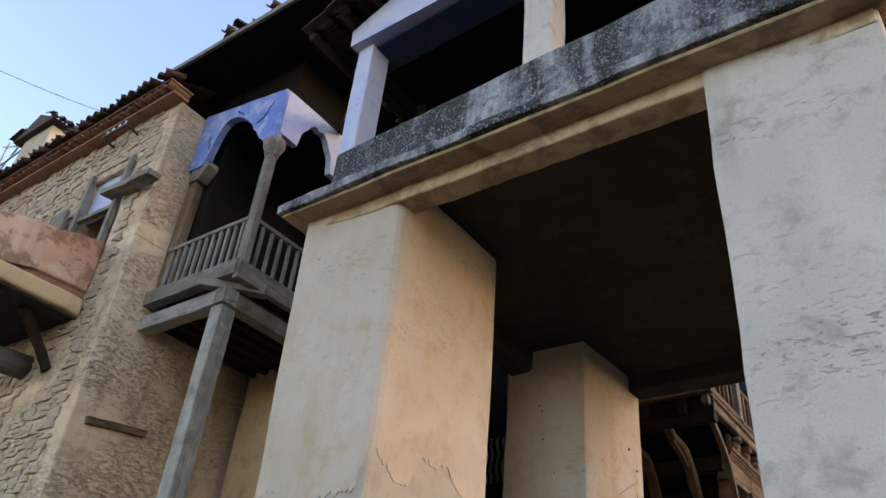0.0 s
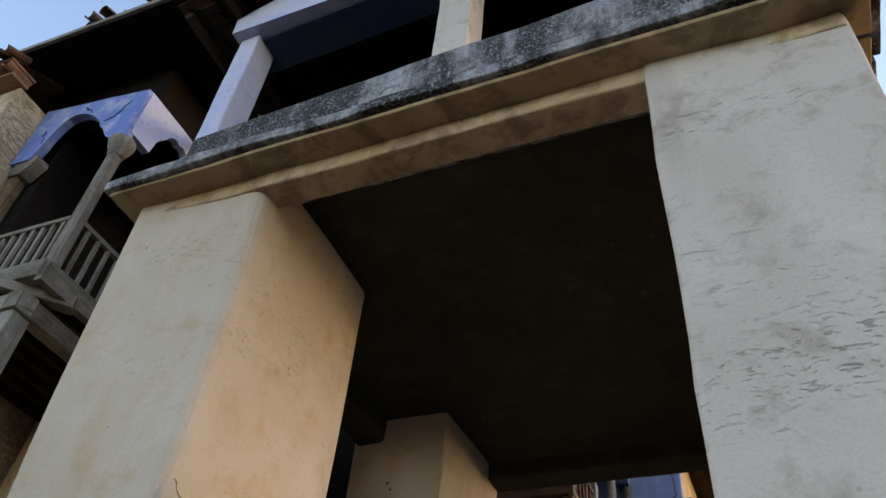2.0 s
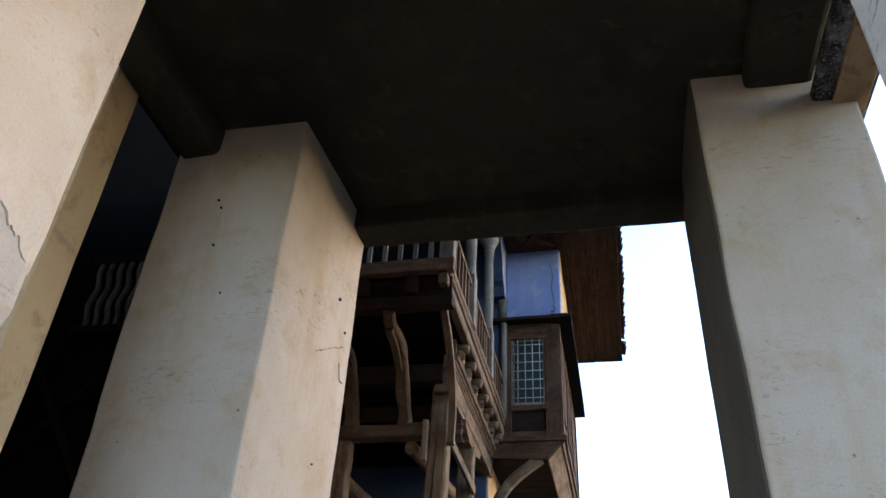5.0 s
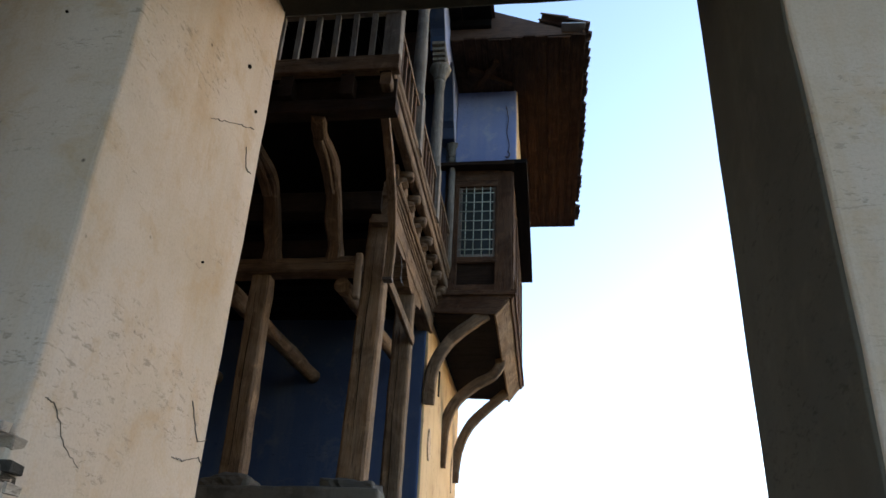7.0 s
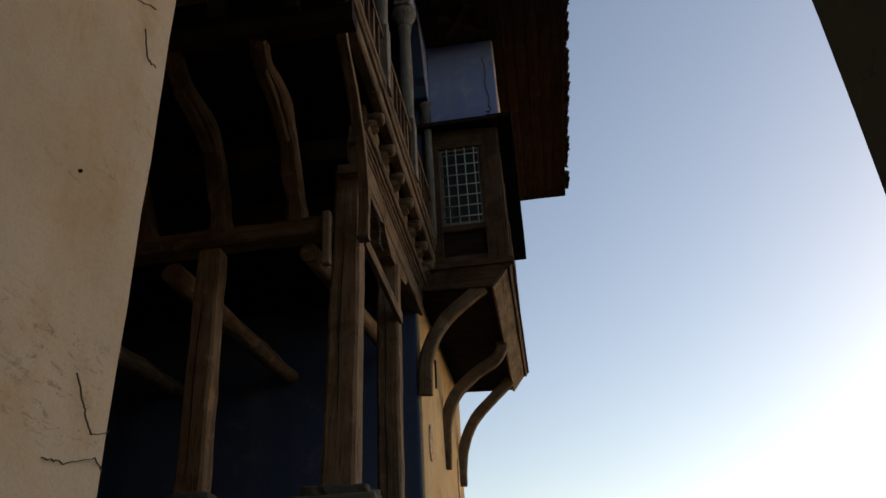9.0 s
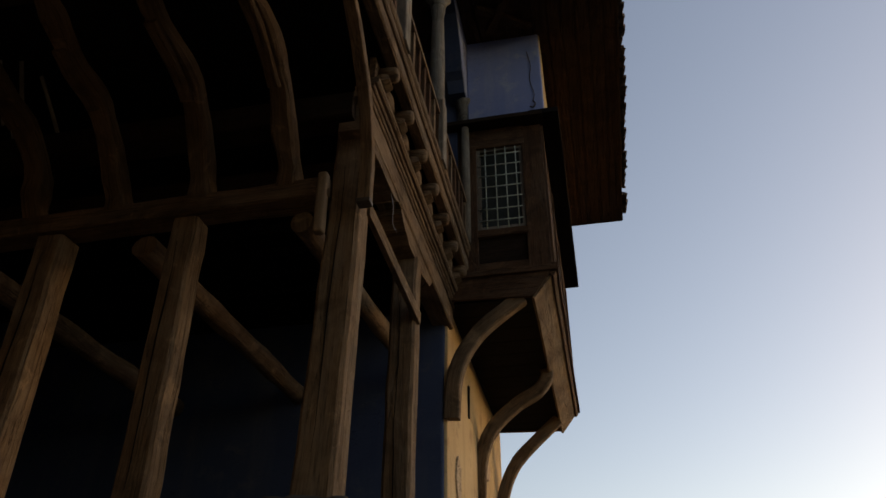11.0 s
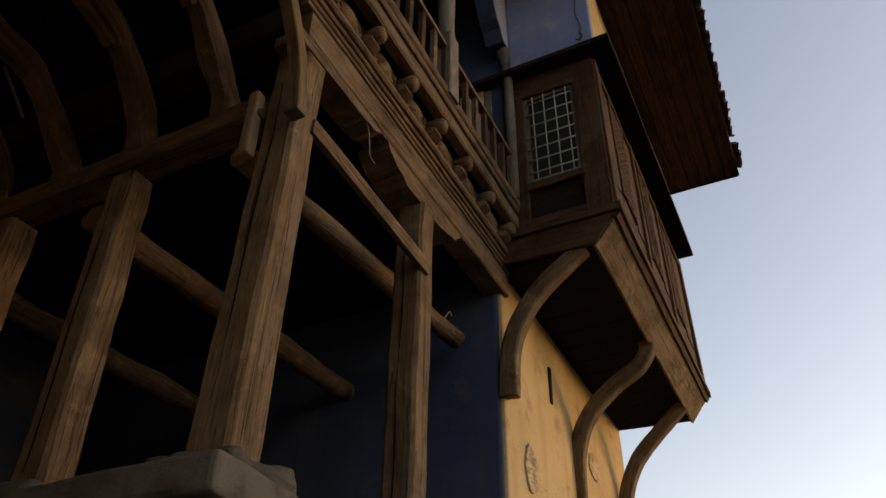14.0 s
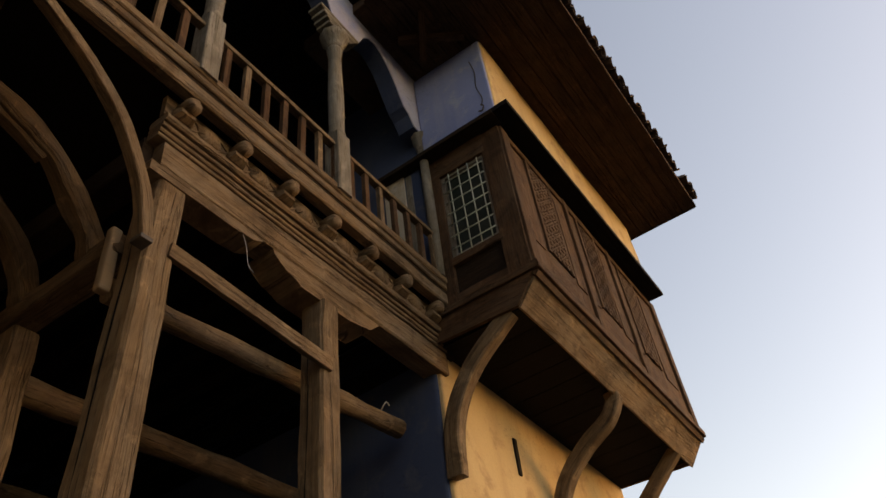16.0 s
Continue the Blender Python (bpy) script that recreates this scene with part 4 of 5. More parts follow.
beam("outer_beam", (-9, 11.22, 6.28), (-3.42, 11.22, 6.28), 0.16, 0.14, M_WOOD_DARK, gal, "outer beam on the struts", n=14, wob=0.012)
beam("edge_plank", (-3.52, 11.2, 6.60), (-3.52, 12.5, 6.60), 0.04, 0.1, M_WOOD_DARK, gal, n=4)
for i in range(7):
    y = 12.64 + i * 0.502
    part("joist_end", sweep([(-3.72, y, 6.43), (-3.56, y, 6.43), (-3.515, y, 6.425), (-3.495, y, 6.42), (-3.488, y, 6.42)], [0.13, 0.135, 0.13, 0.10, 0.05], round_=True, sides=12, wob=0.008), M_WOOD, gal, "rounded worn joist end")
    part("corbel_block", sweep([(-3.70, y - 0.01, 6.335), (-3.60, y - 0.01, 6.335), (-3.55, y - 0.01, 6.345)], [0.15, 0.15, 0.12], [0.075, 0.075, 0.05], wob=0.006), M_WOOD, gal)
    if i < 6:
        part("rosette", sweep([(-3.65, y + 0.25, 6.40), (-3.625, y + 0.25, 6.40), (-3.605, y + 0.25, 6.40)], [0.24, 0.21, 0.12], [0.19, 0.17, 0.09], round_=True, sides=16), M_WOOD, gal)
        for a, b in ((0.08, 0.17), (0.33, 0.42)):
            for z0, z1 in ((6.32, 6.39), (6.46, 6.40)):
                beam("carved_fillet", (-3.636, y + a, z0), (-3.636, y + b, z1), 0.014, 0.014, M_WOOD, gal, n=1, wob=0)
for i in range(9):
    # Front joist ends are darkened for shade as well.
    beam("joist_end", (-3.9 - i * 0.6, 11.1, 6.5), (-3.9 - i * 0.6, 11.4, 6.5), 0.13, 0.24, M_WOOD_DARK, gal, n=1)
beam("rail", (-3.50, GY, 7.40), (-3.50, 15.74, 7.37), 0.07, 0.05, M_WOOD, gal, n=8)
beam("rail", (-9, GY, 7.42), (GX, GY, 7.42), 0.07, 0.05, M_WOOD_GREY, gal, n=8)
for i in range(21):
    y = GY + 0.2 + i * 0.215
    beam("baluster", (-3.50, y, 6.82), (-3.50, y, 7.39), 0.045, 0.06, M_WOOD_RED if i % 4 else M_WOOD, gal, n=1, up=(0, 1, 0), wob=0.003)
for i in range(30):
    x = GX - 0.24 - i * 0.19
    beam("baluster", (x, GY, 6.82), (x, GY, 7.41), 0.055, 0.04, M_WOOD_GREY, gal, n=1, up=(0, 1, 0), wob=0.004)


def gallery_column(x, y, round_shaft=True):
    col = thing("gallery_column", (x, y, 6.8), "turned grey timber column with a square foot and carved capital", "column", "gallery columns")
    beam("foot", (x, y, 6.76), (x, y, 7.55), 0.17, 0.17, M_WOOD_GREY, col, n=2, up=(0, 1, 0), chamfer=0.1)
    part("shaft", lathe([(0.075, 0), (0.085, 0.05), (0.075, 0.1), (0.082, 0.6), (0.068, 1.35), (0.085, 1.46), (0.075, 1.51)], (x, y, 7.55)), M_WOOD_GREY, col)
    part("capital", lathe([(0.075, 0), (0.10, 0.05), (0.09, 0.08), (0.14, 0.17), (0.16, 0.2), (0.16, 0.26)], (x, y, 9.05), 8), M_WOOD_GREY, col)
    for i, l in enumerate((0.18, 0.22, 0.26, 0.31)):
        beam("block", (x, y - l, 9.335 + 0.06 * i), (x, y + l, 9.335 + 0.06 * i), 0.19, 0.052, M_WOOD_GREY, col, n=1, chamfer=0.3)


for y in (11.22, 12.66, 14.19):
    gallery_column(-3.515, y)
for x in (-5.0, -6.6):
    gallery_column(x, 11.2)
half = thing("gallery_column", (-3.48, 15.7, 6.8), "slim half column against the blue wall", "column", "gallery columns")
part("shaft", lathe([(0.05, 0), (0.055, 1.0), (0.05, 1.85), (0.06, 1.9), (0.05, 1.95)], (-3.48, 15.68, 6.8)), M_WOOD_GREY, half)
part("capital", lathe([(0.05, 0), (0.08, 0.06), (0.07, 0.1), (0.11, 0.2), (0.12, 0.26)], (-3.48, 15.68, 8.72), 8), M_WOOD_GREY, half)
arc = thing("gallery_arches", (-3.5, 13.5, 9.5), "blue limewashed arches over the gallery columns", "arch")
for a, b, s in ((14.19, 15.78, 9.0), (12.66, 14.19, 9.5), (11.22, 12.66, 9.5)):
    out = arch_outline(a, b, 10.42, 9.55, 10.18, 0.12)
    if b > 15:
        out = [(14.19, 10.42), (14.19, 9.55), (14.52, 9.55), (14.57, 9.66), (14.63, 9.80), (14.72, 9.90), (14.84, 9.94), (14.96, 9.88), (15.08, 9.74), (15.18, 9.56), (15.26, 9.36), (15.33, 9.22), (15.42, 9.15), (15.5, 9.0), (15.78, 8.98), (15.78, 10.42)]
    part("arch", arch_strip(out, "x", -3.66, -3.45, 0.005), M_BLUE_SHADED, arc)
    part("arch_face", arch_strip(out, "x", -3.447, -3.435, 0.005), M_BLUE_PALE, arc, "pale limewashed face of the arch")
for a, b in ((-5.0, -3.48), (-6.6, -5.0)):
    part("arch", arch_strip(arch_outline(a, b, 10.42, 9.55, 10.18, 0.12), "y", 11.1, 11.3, 0.005), M_BLUE_SHADED, arc)

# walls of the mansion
setting(part("wall_blue", rough_box((-9.0, 15.83, 0.1), (-3.775, 16.2, 6.7), 0.03, 0.3, 0.012), M_BLUE_SHADED, None), "blue limewashed loggia wall, darkened for shade", "wall")
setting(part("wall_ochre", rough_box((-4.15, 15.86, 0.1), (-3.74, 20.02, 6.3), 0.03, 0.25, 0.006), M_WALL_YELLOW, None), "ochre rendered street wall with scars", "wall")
setting(part("wall_gallery", rough_box((-9.0, 15.72, 6.75), (-3.58, 16.0, 10.4), 0.02, 0.4, 0.01), M_BLUE_SHADED, None), "blue limewashed gallery end wall", "wall")
setting(part("wall_gallery_back", rough_box((-7.4, 11.6, 6.75), (-7.1, 15.8, 10.4), 0.02, 0.5, 0.01), M_BLUE_SHADED, None), "blue gallery back wall, darkened for shade", "wall")
setting(part("wall_loggia_back", rough_box((-9.2, 12.3, 0.1), (-8.8, 16.0, 6.75), 0.02, 0.5, 0.01), M_BLUE_SHADED, None), "blue loggia back wall, darkened for shade", "wall")
setting(part("wall_upper", rough_box((-3.40, 15.64, 8.62), (-2.46, 19.95, 10.05), 0.03, 0.3, 0.012), M_WALL_YELLOW, None), "ochre rendered wall above the oriel", "wall")
setting(part("wall_upper_side", rough_box((-3.43, 15.612, 8.62), (-2.47, 15.66, 10.0), 0.02, 0.3, 0.008), M_BLUE_MID, None), "pale blue limewashed side of the upper wall", "wall")

# Two unseen walls, added so open sky on the west doesn't light the loggia.
setting(part("wall_west", rough_box((-7.7, 9.3, 0.1), (-7.4, 12.5, 10.5), 0.02, 0.6, 0.01), M_MORTAR, None), "unseen plain wall added to keep skylight out of the court", "wall")
setting(part("wall_west_low", rough_box((-9.2, 12.2, 0.1), (-7.4, 12.5, 6.7), 0.02, 0.6, 0.01), M_MORTAR, None), "unseen plain wall added to keep skylight off the loggia", "wall")

for oy, oz, ry, rz in ((16.4, 4.35, 0.14, 0.22), (18.5, 5.1, 0.2, 0.16), (19.2, 4.5, 0.1, 0.3)):
    out = [(oy + ry * math.cos(q * 0.35) * (1 + 0.25 * noise.noise(Vector((q * 2.1, oy, 0)))), oz + rz * math.sin(q * 0.35) * (1 + 0.25 * noise.noise(Vector((q * 1.7, oz, 3))))) for q in range(18)]
    sc = part("render_scar", prism(out, "x", -3.78, -3.722, 0.004), M_MORTAR, None)
    tagged(sc, "bare patch where the ochre render has fallen", "patch", "render scars", "structure")
slot = part("wall_slot", rough_box((-3.76, 17.1, 5.3), (-3.718, 17.17, 5.7), 0.01, 0.1, 0.01), M_SHADE_BLACK, None)
tagged(slot, "narrow dark timber slot in the ochre wall", "slot", kind="structure")

# oriel
ori = thing("oriel", (-3.1, 17.9, 6.2), "closed walnut-coloured timber oriel on curved brackets", "oriel")
OX0, OX1, OY0, OY1 = -3.74, -2.55, 15.78, 20.0
part("body_core", rough_box((OX0 + 0.2, OY0 + 0.12, 6.6), (OX1 - 0.1, OY1 - 0.08, 8.5), 0.01, 0.8, 0), M_SHADE_BLACK, ori)
# underside and flared skirt
for i in range(12):
    y = OY0 + 0.1 + i * 0.345
    # The shade below the oriel is put into the black of these boards.
    beam("soffit_board", (-3.74, y + 0.17, 6.16), (-2.79, y + 0.17, 6.16), 0.335, 0.03, M_SHADE_BLACK, ori, n=2)
beam("skirt_board", (-2.67, OY0 + 0.02, 6.24), (-2.67, OY1, 6.22), 0.035, 0.37, M_WOOD, ori, "sloping skirt board", n=10, up=(0.62, 0, 0.79))
beam("skirt_moulding", (-2.55, OY0, 6.37), (-2.55, OY1 + 0.02, 6.35), 0.05, 0.06, M_WOOD_RED, ori, n=8, up=(0.62, 0, 0.79))
part("skirt_board", prism([(-3.72, 6.14), (-2.78, 6.10), (-2.56, 6.40), (-3.72, 6.40)], "y", OY0 - 0.01, OY0 + 0.03), M_WOOD_RED, ori)
part("skirt_board", prism([(-3.72, 6.14), (-2.78, 6.10), (-2.56, 6.40), (-3.72, 6.40)], "y", OY1 - 0.03, OY1 + 0.01), M_WOOD_RED, ori)
beam("sill", (-3.72, OY0 - 0.01, 6.43), (-2.50, OY0 - 0.01, 6.43), 0.06, 0.07, M_WOOD_RED, ori)
beam("sill", (OX1 + 0.03, OY0 - 0.04, 6.44), (OX1 + 0.03, OY1 + 0.03, 6.42), 0.07, 0.08, M_WOOD_RED, ori, n=8)
# side with the barred window
beam("side_stile", (-3.53, OY0, 6.46), (-3.53, OY0, 8.52), 0.34, 0.06, M_WOOD_RED, ori, up=(0, 1, 0))
beam("side_stile", (-2.67, OY0, 6.46), (-2.67, OY0, 8.52), 0.25, 0.06, M_WOOD_RED, ori, up=(0, 1, 0))
beam("side_stile", (-3.74, OY0 - 0.03, 6.4), (-3.74, OY0 - 0.03, 8.52), 0.08, 0.08, M_WOOD_GREY, ori, up=(0, 1, 0))
beam("side_rail", (-3.52, OY0, 8.40), (-2.76, OY0, 8.40), 0.06, 0.30, M_WOOD_RED, ori)
beam("side_rail", (-3.52, OY0, 6.97), (-2.76, OY0, 6.97), 0.06, 0.1, M_WOOD_RED, ori)
beam("side_rail", (-3.52, OY0, 6.51), (-2.76, OY0, 6.51), 0.06, 0.10, M_WOOD_RED, ori)
beam("side_panel", (-3.52, OY0 + 0.03, 6.74), (-2.76, OY0 + 0.03, 6.74), 0.03, 0.38, M_WOOD_DARK, ori)
ow = new("window")
hang(tagged(ow, "barred window with a pale iron grille"), ori)
part("pane", rough_box((-3.50, OY0 + 0.06, 7.02), (-2.78, OY0 + 0.068, 8.45), 0.002, 0.5, 0), M_GLASS, ow)
for x in (-3.35, -2.80):
    beam("frame", (x, OY0 + 0.03, 7.02), (x, OY0 + 0.03, 8.45), 0.07, 0.05, M_WOOD_GREY, ow, n=2, up=(0, 1, 0))
for z in (7.05, 8.24):
    beam("frame", (-3.5, OY0 + 0.03, z), (-2.78, OY0 + 0.03, z), 0.05, 0.06, M_WOOD_GREY, ow, n=2)
for i in range(4):
    x = -3.25 + i * 0.125
    part("bar", sweep(line((x, OY0 - 0.01, 7.03), (x, OY0 - 0.01, 8.25), 2), 0.015, 0.015, round_=True, sides=6), M_IRON, ow)
for i in range(7):
    z = 7.15 + i * 0.165
    part("bar", sweep(line((-3.34, OY0 - 0.012, z), (-2.82, OY0 - 0.012, z), 2), 0.015, 0.015, round_=True, sides=6), M_IRON, ow)
# Filler plate and block, added to stop sky leaking through the oriel's joints.
part("soffit_plate", rough_box((-3.80, 15.80, 6.168), (-2.755, 19.98, 6.2), 0.004, 0.8, 0), M_SHADE_BLACK, ori)
part("corner_block", rough_box((-4.1, 15.74, 6.12), (-3.69, 16.1, 6.86), 0.01, 0.3, 0.004), M_WOOD_DARK, ori)
part("side_infill", rough_box((-4.08, 15.70, 6.86), (-3.79, 15.75, 8.55), 0.01, 0.2, 0.008), M_PLASTER, ori, "pale plastered infill beside the window")
# street side: stiles, lattice panels
MODULES = ((15.92, 16.30, 16.86, 17.22), (17.28, 17.52, 18.04, 18.42), (18.48, 18.70, 19.22, 19.86))
for y, w in ((15.86, 0.16), (17.25, 0.08), (18.45, 0.08), (19.93, 0.14)):
    beam("stile", (OX1, y, 6.46), (OX1, y, 8.52), w, 0.07, M_WOOD_RED, ori, up=(1, 0, 0))
for z, h in ((6.55, 0.16), (8.47, 0.1)):
    beam("front_rail", (OX1 - 0.005, OY0 + 0.1, z), (OX1 - 0.005, OY1 - 0.1, z), 0.06, h, M_WOOD_RED, ori, n=10)
for m0, l0, l1, m1 in MODULES:
    for a, b in ((m0, l0), (l1, m1)):
        beam("front_panel", (OX1 - 0.02, (a + b) / 2, 6.62), (OX1 - 0.02, (a + b) / 2, 8.43), b - a, 0.04, M_WOOD_RED, ori, up=(1, 0, 0))
        beam("panel_moulding", (OX1 + 0.005, (a + b) / 2, 6.95), (OX1 + 0.005, (a + b) / 2, 8.3), (b - a) * 0.6, 0.014, M_WOOD_RED, ori, up=(1, 0, 0), n=3)
    beam("front_panel", (OX1 - 0.02, l0, 6.81), (OX1 - 0.02, l1, 6.81), 0.04, 0.40, M_WOOD_RED, ori, n=3)
    for y in (l0 + 0.02, l1 - 0.02):
        beam("lattice_frame", (OX1 + 0.006, y, 7.0), (OX1 + 0.006, y, 8.42), 0.04, 0.036, M_WOOD_RED, ori, up=(1, 0, 0))
    part("lattice_backing", rough_box((OX1 - 0.09, l0, 7.0), (OX1 - 0.08, l1, 8.42), 0.002, 0.4, 0), M_SHADE_BLACK, ori)
    bm = bmesh.new()
    a, b, z0, z1, step = l0 + 0.04, l1 - 0.04, 7.02, 8.36, 0.088
    ny, nz_ = int((b - a) / step), int((z1 - z0) / step)
    for iy in range(ny):
        for iz in range(nz_):
            cy, cz = a + (iy + 0.5) * (b - a) / ny, z0 + (iz + 0.5) * (z1 - z0) / nz_
            if (iy + iz) % 2:
                pieces = [sweep([(OX1 + 0.012, cy + 0.045 * math.cos(q * 1.0472), cz + 0.045 * math.sin(q * 1.0472)) for q in range(7)], 0.024, 0.022, up=(1, 0, 0))]
            else:
                pieces = [sweep([(OX1 + 0.009, cy - 0.05, cz - 0.05), (OX1 + 0.009, cy + 0.05, cz + 0.05)], 0.022, 0.02, up=(1, 0, 0)),
                          sweep([(OX1 + 0.014, cy + 0.05, cz - 0.05), (OX1 + 0.014, cy - 0.05, cz + 0.05)], 0.022, 0.02, up=(1, 0, 0))]
            for tmp in pieces:
                me = bpy.data.meshes.new("tmp")
                tmp.to_mesh(me)
                tmp.free()
                bm.from_mesh(me)
                bpy.data.meshes.remove(me)
    part("lattice", bm, M_WOOD_RED, ori, "pierced wooden lattice of rings and crosses")
beam("far_side", (-3.7, OY1 - 0.02, 7.5), (-2.56, OY1 - 0.02, 7.5), 0.05, 2.0, M_WOOD_RED, ori)
beam("cornice", (-2.48, OY0 - 0.18, 8.60), (-2.48, OY1 - 0.12, 8.56), 0.36, 0.07, M_SHADE_BLACK, ori, "dark overhanging cornice board", n=10)
beam("cornice", (-4.10, OY0 - 0.1, 8.575), (-2.5, OY0 - 0.1, 8.575), 0.2, 0.065, M_WOOD_DARK, ori, n=4)
BRACKETS = ((15.86, ((-3.69, 4.80), (-3.65, 5.30), (-3.44, 5.70), (-3.12, 5.98), (-2.90, 6.13))),
            (17.80, ((-3.74, 4.35), (-3.71, 4.95), (-3.57, 5.36), (-3.26, 5.67), (-2.96, 5.84), (-2.82, 6.02), (-2.82, 6.14))),
            (19.50, ((-3.72, 4.45), (-3.66, 5.00), (-3.48, 5.44), (-3.14, 5.80), (-2.80, 6.10))))
for y, prof in BRACKETS:
    path = curve([(x, y, z) for x, z in prof], 24)
    n = len(path) - 1
    part("bracket", sweep(path, 0.16, [0.10 + 0.05 * math.sin(math.pi * j / n) for j in range(n + 1)], up=(0, 1, 0), wob=0.010, chamfer=0.25), M_WOOD, ori, "curved timber bracket")

# eaves over the oriel
eav = thing("oriel_roof", (-2.5, 17, 10.0), "wide boarded eaves under dark clay tiles", "roof")
EX0, EX1, EY0, EY1, EZ = -4.2, -1.42, 14.4, 20.2, 10.0
for i in range(11):
    x = -2.5 + (i + 0.5) * (EX1 + 2.5) / 6 - (5 * (EX1 + 2.5) / 6)
    beam("soffit_board", (x, EY0 + 0.03 * math.sin(i * 5), EZ + 0.02), (x, EY1, EZ + 0.02), 0.17, 0.03, M_WOOD_EAVE, eav, n=8, wob=0.007)
beam("fascia", (EX1, EY0, EZ + 0.06), (EX1, EY1, EZ + 0.06), 0.04, 0.12, M_WOOD_EAVE, eav, n=12, wob=0.01)
beam("fascia", (-4.1, EY1, EZ + 0.06), (EX1, EY1, EZ + 0.06), 0.04, 0.12, M_WOOD_DARK, eav, n=5)
tile_row(eav, TILE_DARK, (EX1 + 0.06, EY0, EZ + 0.1), (EX1 + 0.06, EY1 + 0.1, EZ + 0.1), (-1, 0, 0.4), seed=21, pitch=0.19, missing=0.03, jitter=0.03)
tile_row(eav, TILE_DARK, (EX1 - 0.28, EY0, EZ + 0.24), (EX1 - 0.28, EY1 + 0.1, EZ + 0.24), (-1, 0, 0.4), seed=22, pitch=0.19, missing=0.03, jitter=0.03)
part("roof_cover", prism([(EX1 - 0.02, EZ + 0.08), (-4.2, EZ + 1.2), (-4.2, EZ + 0.08)], "y", EY0 + 0.05, EY1), M_TILE, eav)
part("flashing", rough_box((-1.75, EY0 - 0.12, EZ + 0.13), (-1.4, EY0 + 0.3, EZ + 0.15), 0.005, 0.1, 0.02), M_ZINC, eav, "bent zinc sheet at the broken verge")
groof = thing("gallery_roof", (-5, 13, 10.4), "dark boarded gallery roof with loose rafters", "roof")
for i in range(14):
    x = -9.0 + i * 0.46
    if x < -2.6:
        beam("roof_board", (x, 10.55, 10.46), (x, 15.8, 10.46), 0.44, 0.03, M_SHADE_BLACK, groof, n=4)
for i in range(8):
    y = 10.7 + i * 0.62
    beam("rafter", (-9, y, 10.38), (-2.75 + 0.08 * math.sin(i * 3), y, 10.34), 0.1, 0.12, M_SHADE_BLACK, groof, n=4, wob=0.02)
tile_row(groof, TILE_DARK, (-2.72, 10.5, 10.5), (-2.72, 14.4, 10.5), (-1, 0, 0.4), seed=31, missing=0.1)
part("roof_cover", prism([(-2.75, 10.48), (-6.0, 11.8), (-9.2, 10.48)], "y", 10.5, 15.85), M_TILE, groof)

# ---- ruined tower with a corbelled turret, across the lane ----
tow = thing("ruined_tower", (16, 25.4, 0), "ruined grey stone tower corner with a corbelled turret", "tower")
part("shaft", rough_box((11.2, 23.4, 0), (25, 27.4, 13.7), 0.2, 0.8, 0.12), M_STONE_BACKLIT, tow)
RINGS = ((1.2, 12.9), (1.7, 13.3), (1.75, 13.6), (2.2, 13.75), (2.25, 14.1), (2.6, 14.3), (2.62, 14.7), (2.85, 14.9), (2.86, 15.4), (3.05, 15.6), (3.15, 16.2), (3.15, 17.0), (3.12, 18.2), (3.02, 18.9), (2.75, 19.15), (2.2, 19.4), (2.15, 20.5), (2.05, 22.0), (1.9, 26.0))
TX, TY = 11.8, 27.2
turret = lathe(RINGS, (TX, TY, 0), 44)
bmesh.ops.subdivide_edges(turret, edges=[e for e in turret.edges if abs(e.verts[0].co.z - e.verts[1].co.z) > 0.5], cuts=4, use_grid_fill=True)
for v in turret.verts:
    v.co += Vector(noise.noise_vector(v.co * 0.9)) * 0.10 + Vector(noise.noise_vector(v.co * 3.1)) * 0.06
part("turret", turret, M_STONE_BACKLIT, tow, "round corbelled turret of coursed rubble")
for r, z, h, seed in ((3.13, 16.0, 2.7, 14), (2.12, 19.5, 2.4, 15)):
    for q in range(9):
        a = radians(120 + q * 17)
        o = Vector((TX + r * math.cos(a), TY + r * math.sin(a), z))
        b = radians(120 + (q + 1) * 17)
        e = Vector((TX + r * math.cos(b), TY + r * math.sin(b), z))
        mid = ((o + e) / 2 - Vector((TX, TY, z)))
        lay_stones(tow, o, e - o, mid, (e - o).length, h, M_STONE_BACKLIT, size=(0.2, 0.6), course=(0.08, 0.2), proud=0.05, depth=0.2, seed=seed + q, gaps=0.25, keep=12)
bm = bmesh.new()
rng = random.Random(6)
for i in range(40):
    o = Vector((9.25 + rng.uniform(0, 0.6), 27.3 + rng.uniform(0, 1.4), 19.1))
    tip = o + Vector((rng.uniform(-0.7, 0.15), rng.uniform(-0.3, 0.3), rng.uniform(0.3, 0.9)))
    v = [bm.verts.new(o + Vector((0, -0.015, 0))), bm.verts.new(o + Vector((0, 0.015, 0))), bm.verts.new(tip)]
    bm.faces.new(v)
tagged(part("dry_grass_tuft", bm, M_GRASS, None), "thin dry grass growing on the broken turret ledge", "grass", kind="stuff")

# ---- rubble faces of the stone house ----
def house_skip(x, z):
    gx, gz = -24 + x, z
    return (WX0 - 0.2 < gx < WX1 + 0.2 and WZ0 - 0.1 < gz < WZ1 + 0.15) or gx < -17


lay_stones(house, (-24, 4.63, 3.0), (1, 0, 0), (0, -1, 0), 14.40, 7.5, M_STONE, seed=2, skip=lambda x, z: house_skip(x, z + 3.0) or x > 14.1 or noise.noise(Vector((x * 0.7, z * 0.7, 5))) > 0.3, size=(0.07, 0.26), course=(0.04, 0.10), proud=-0.012, depth=0.09, gaps=0.2, keep=290, warp=batter)

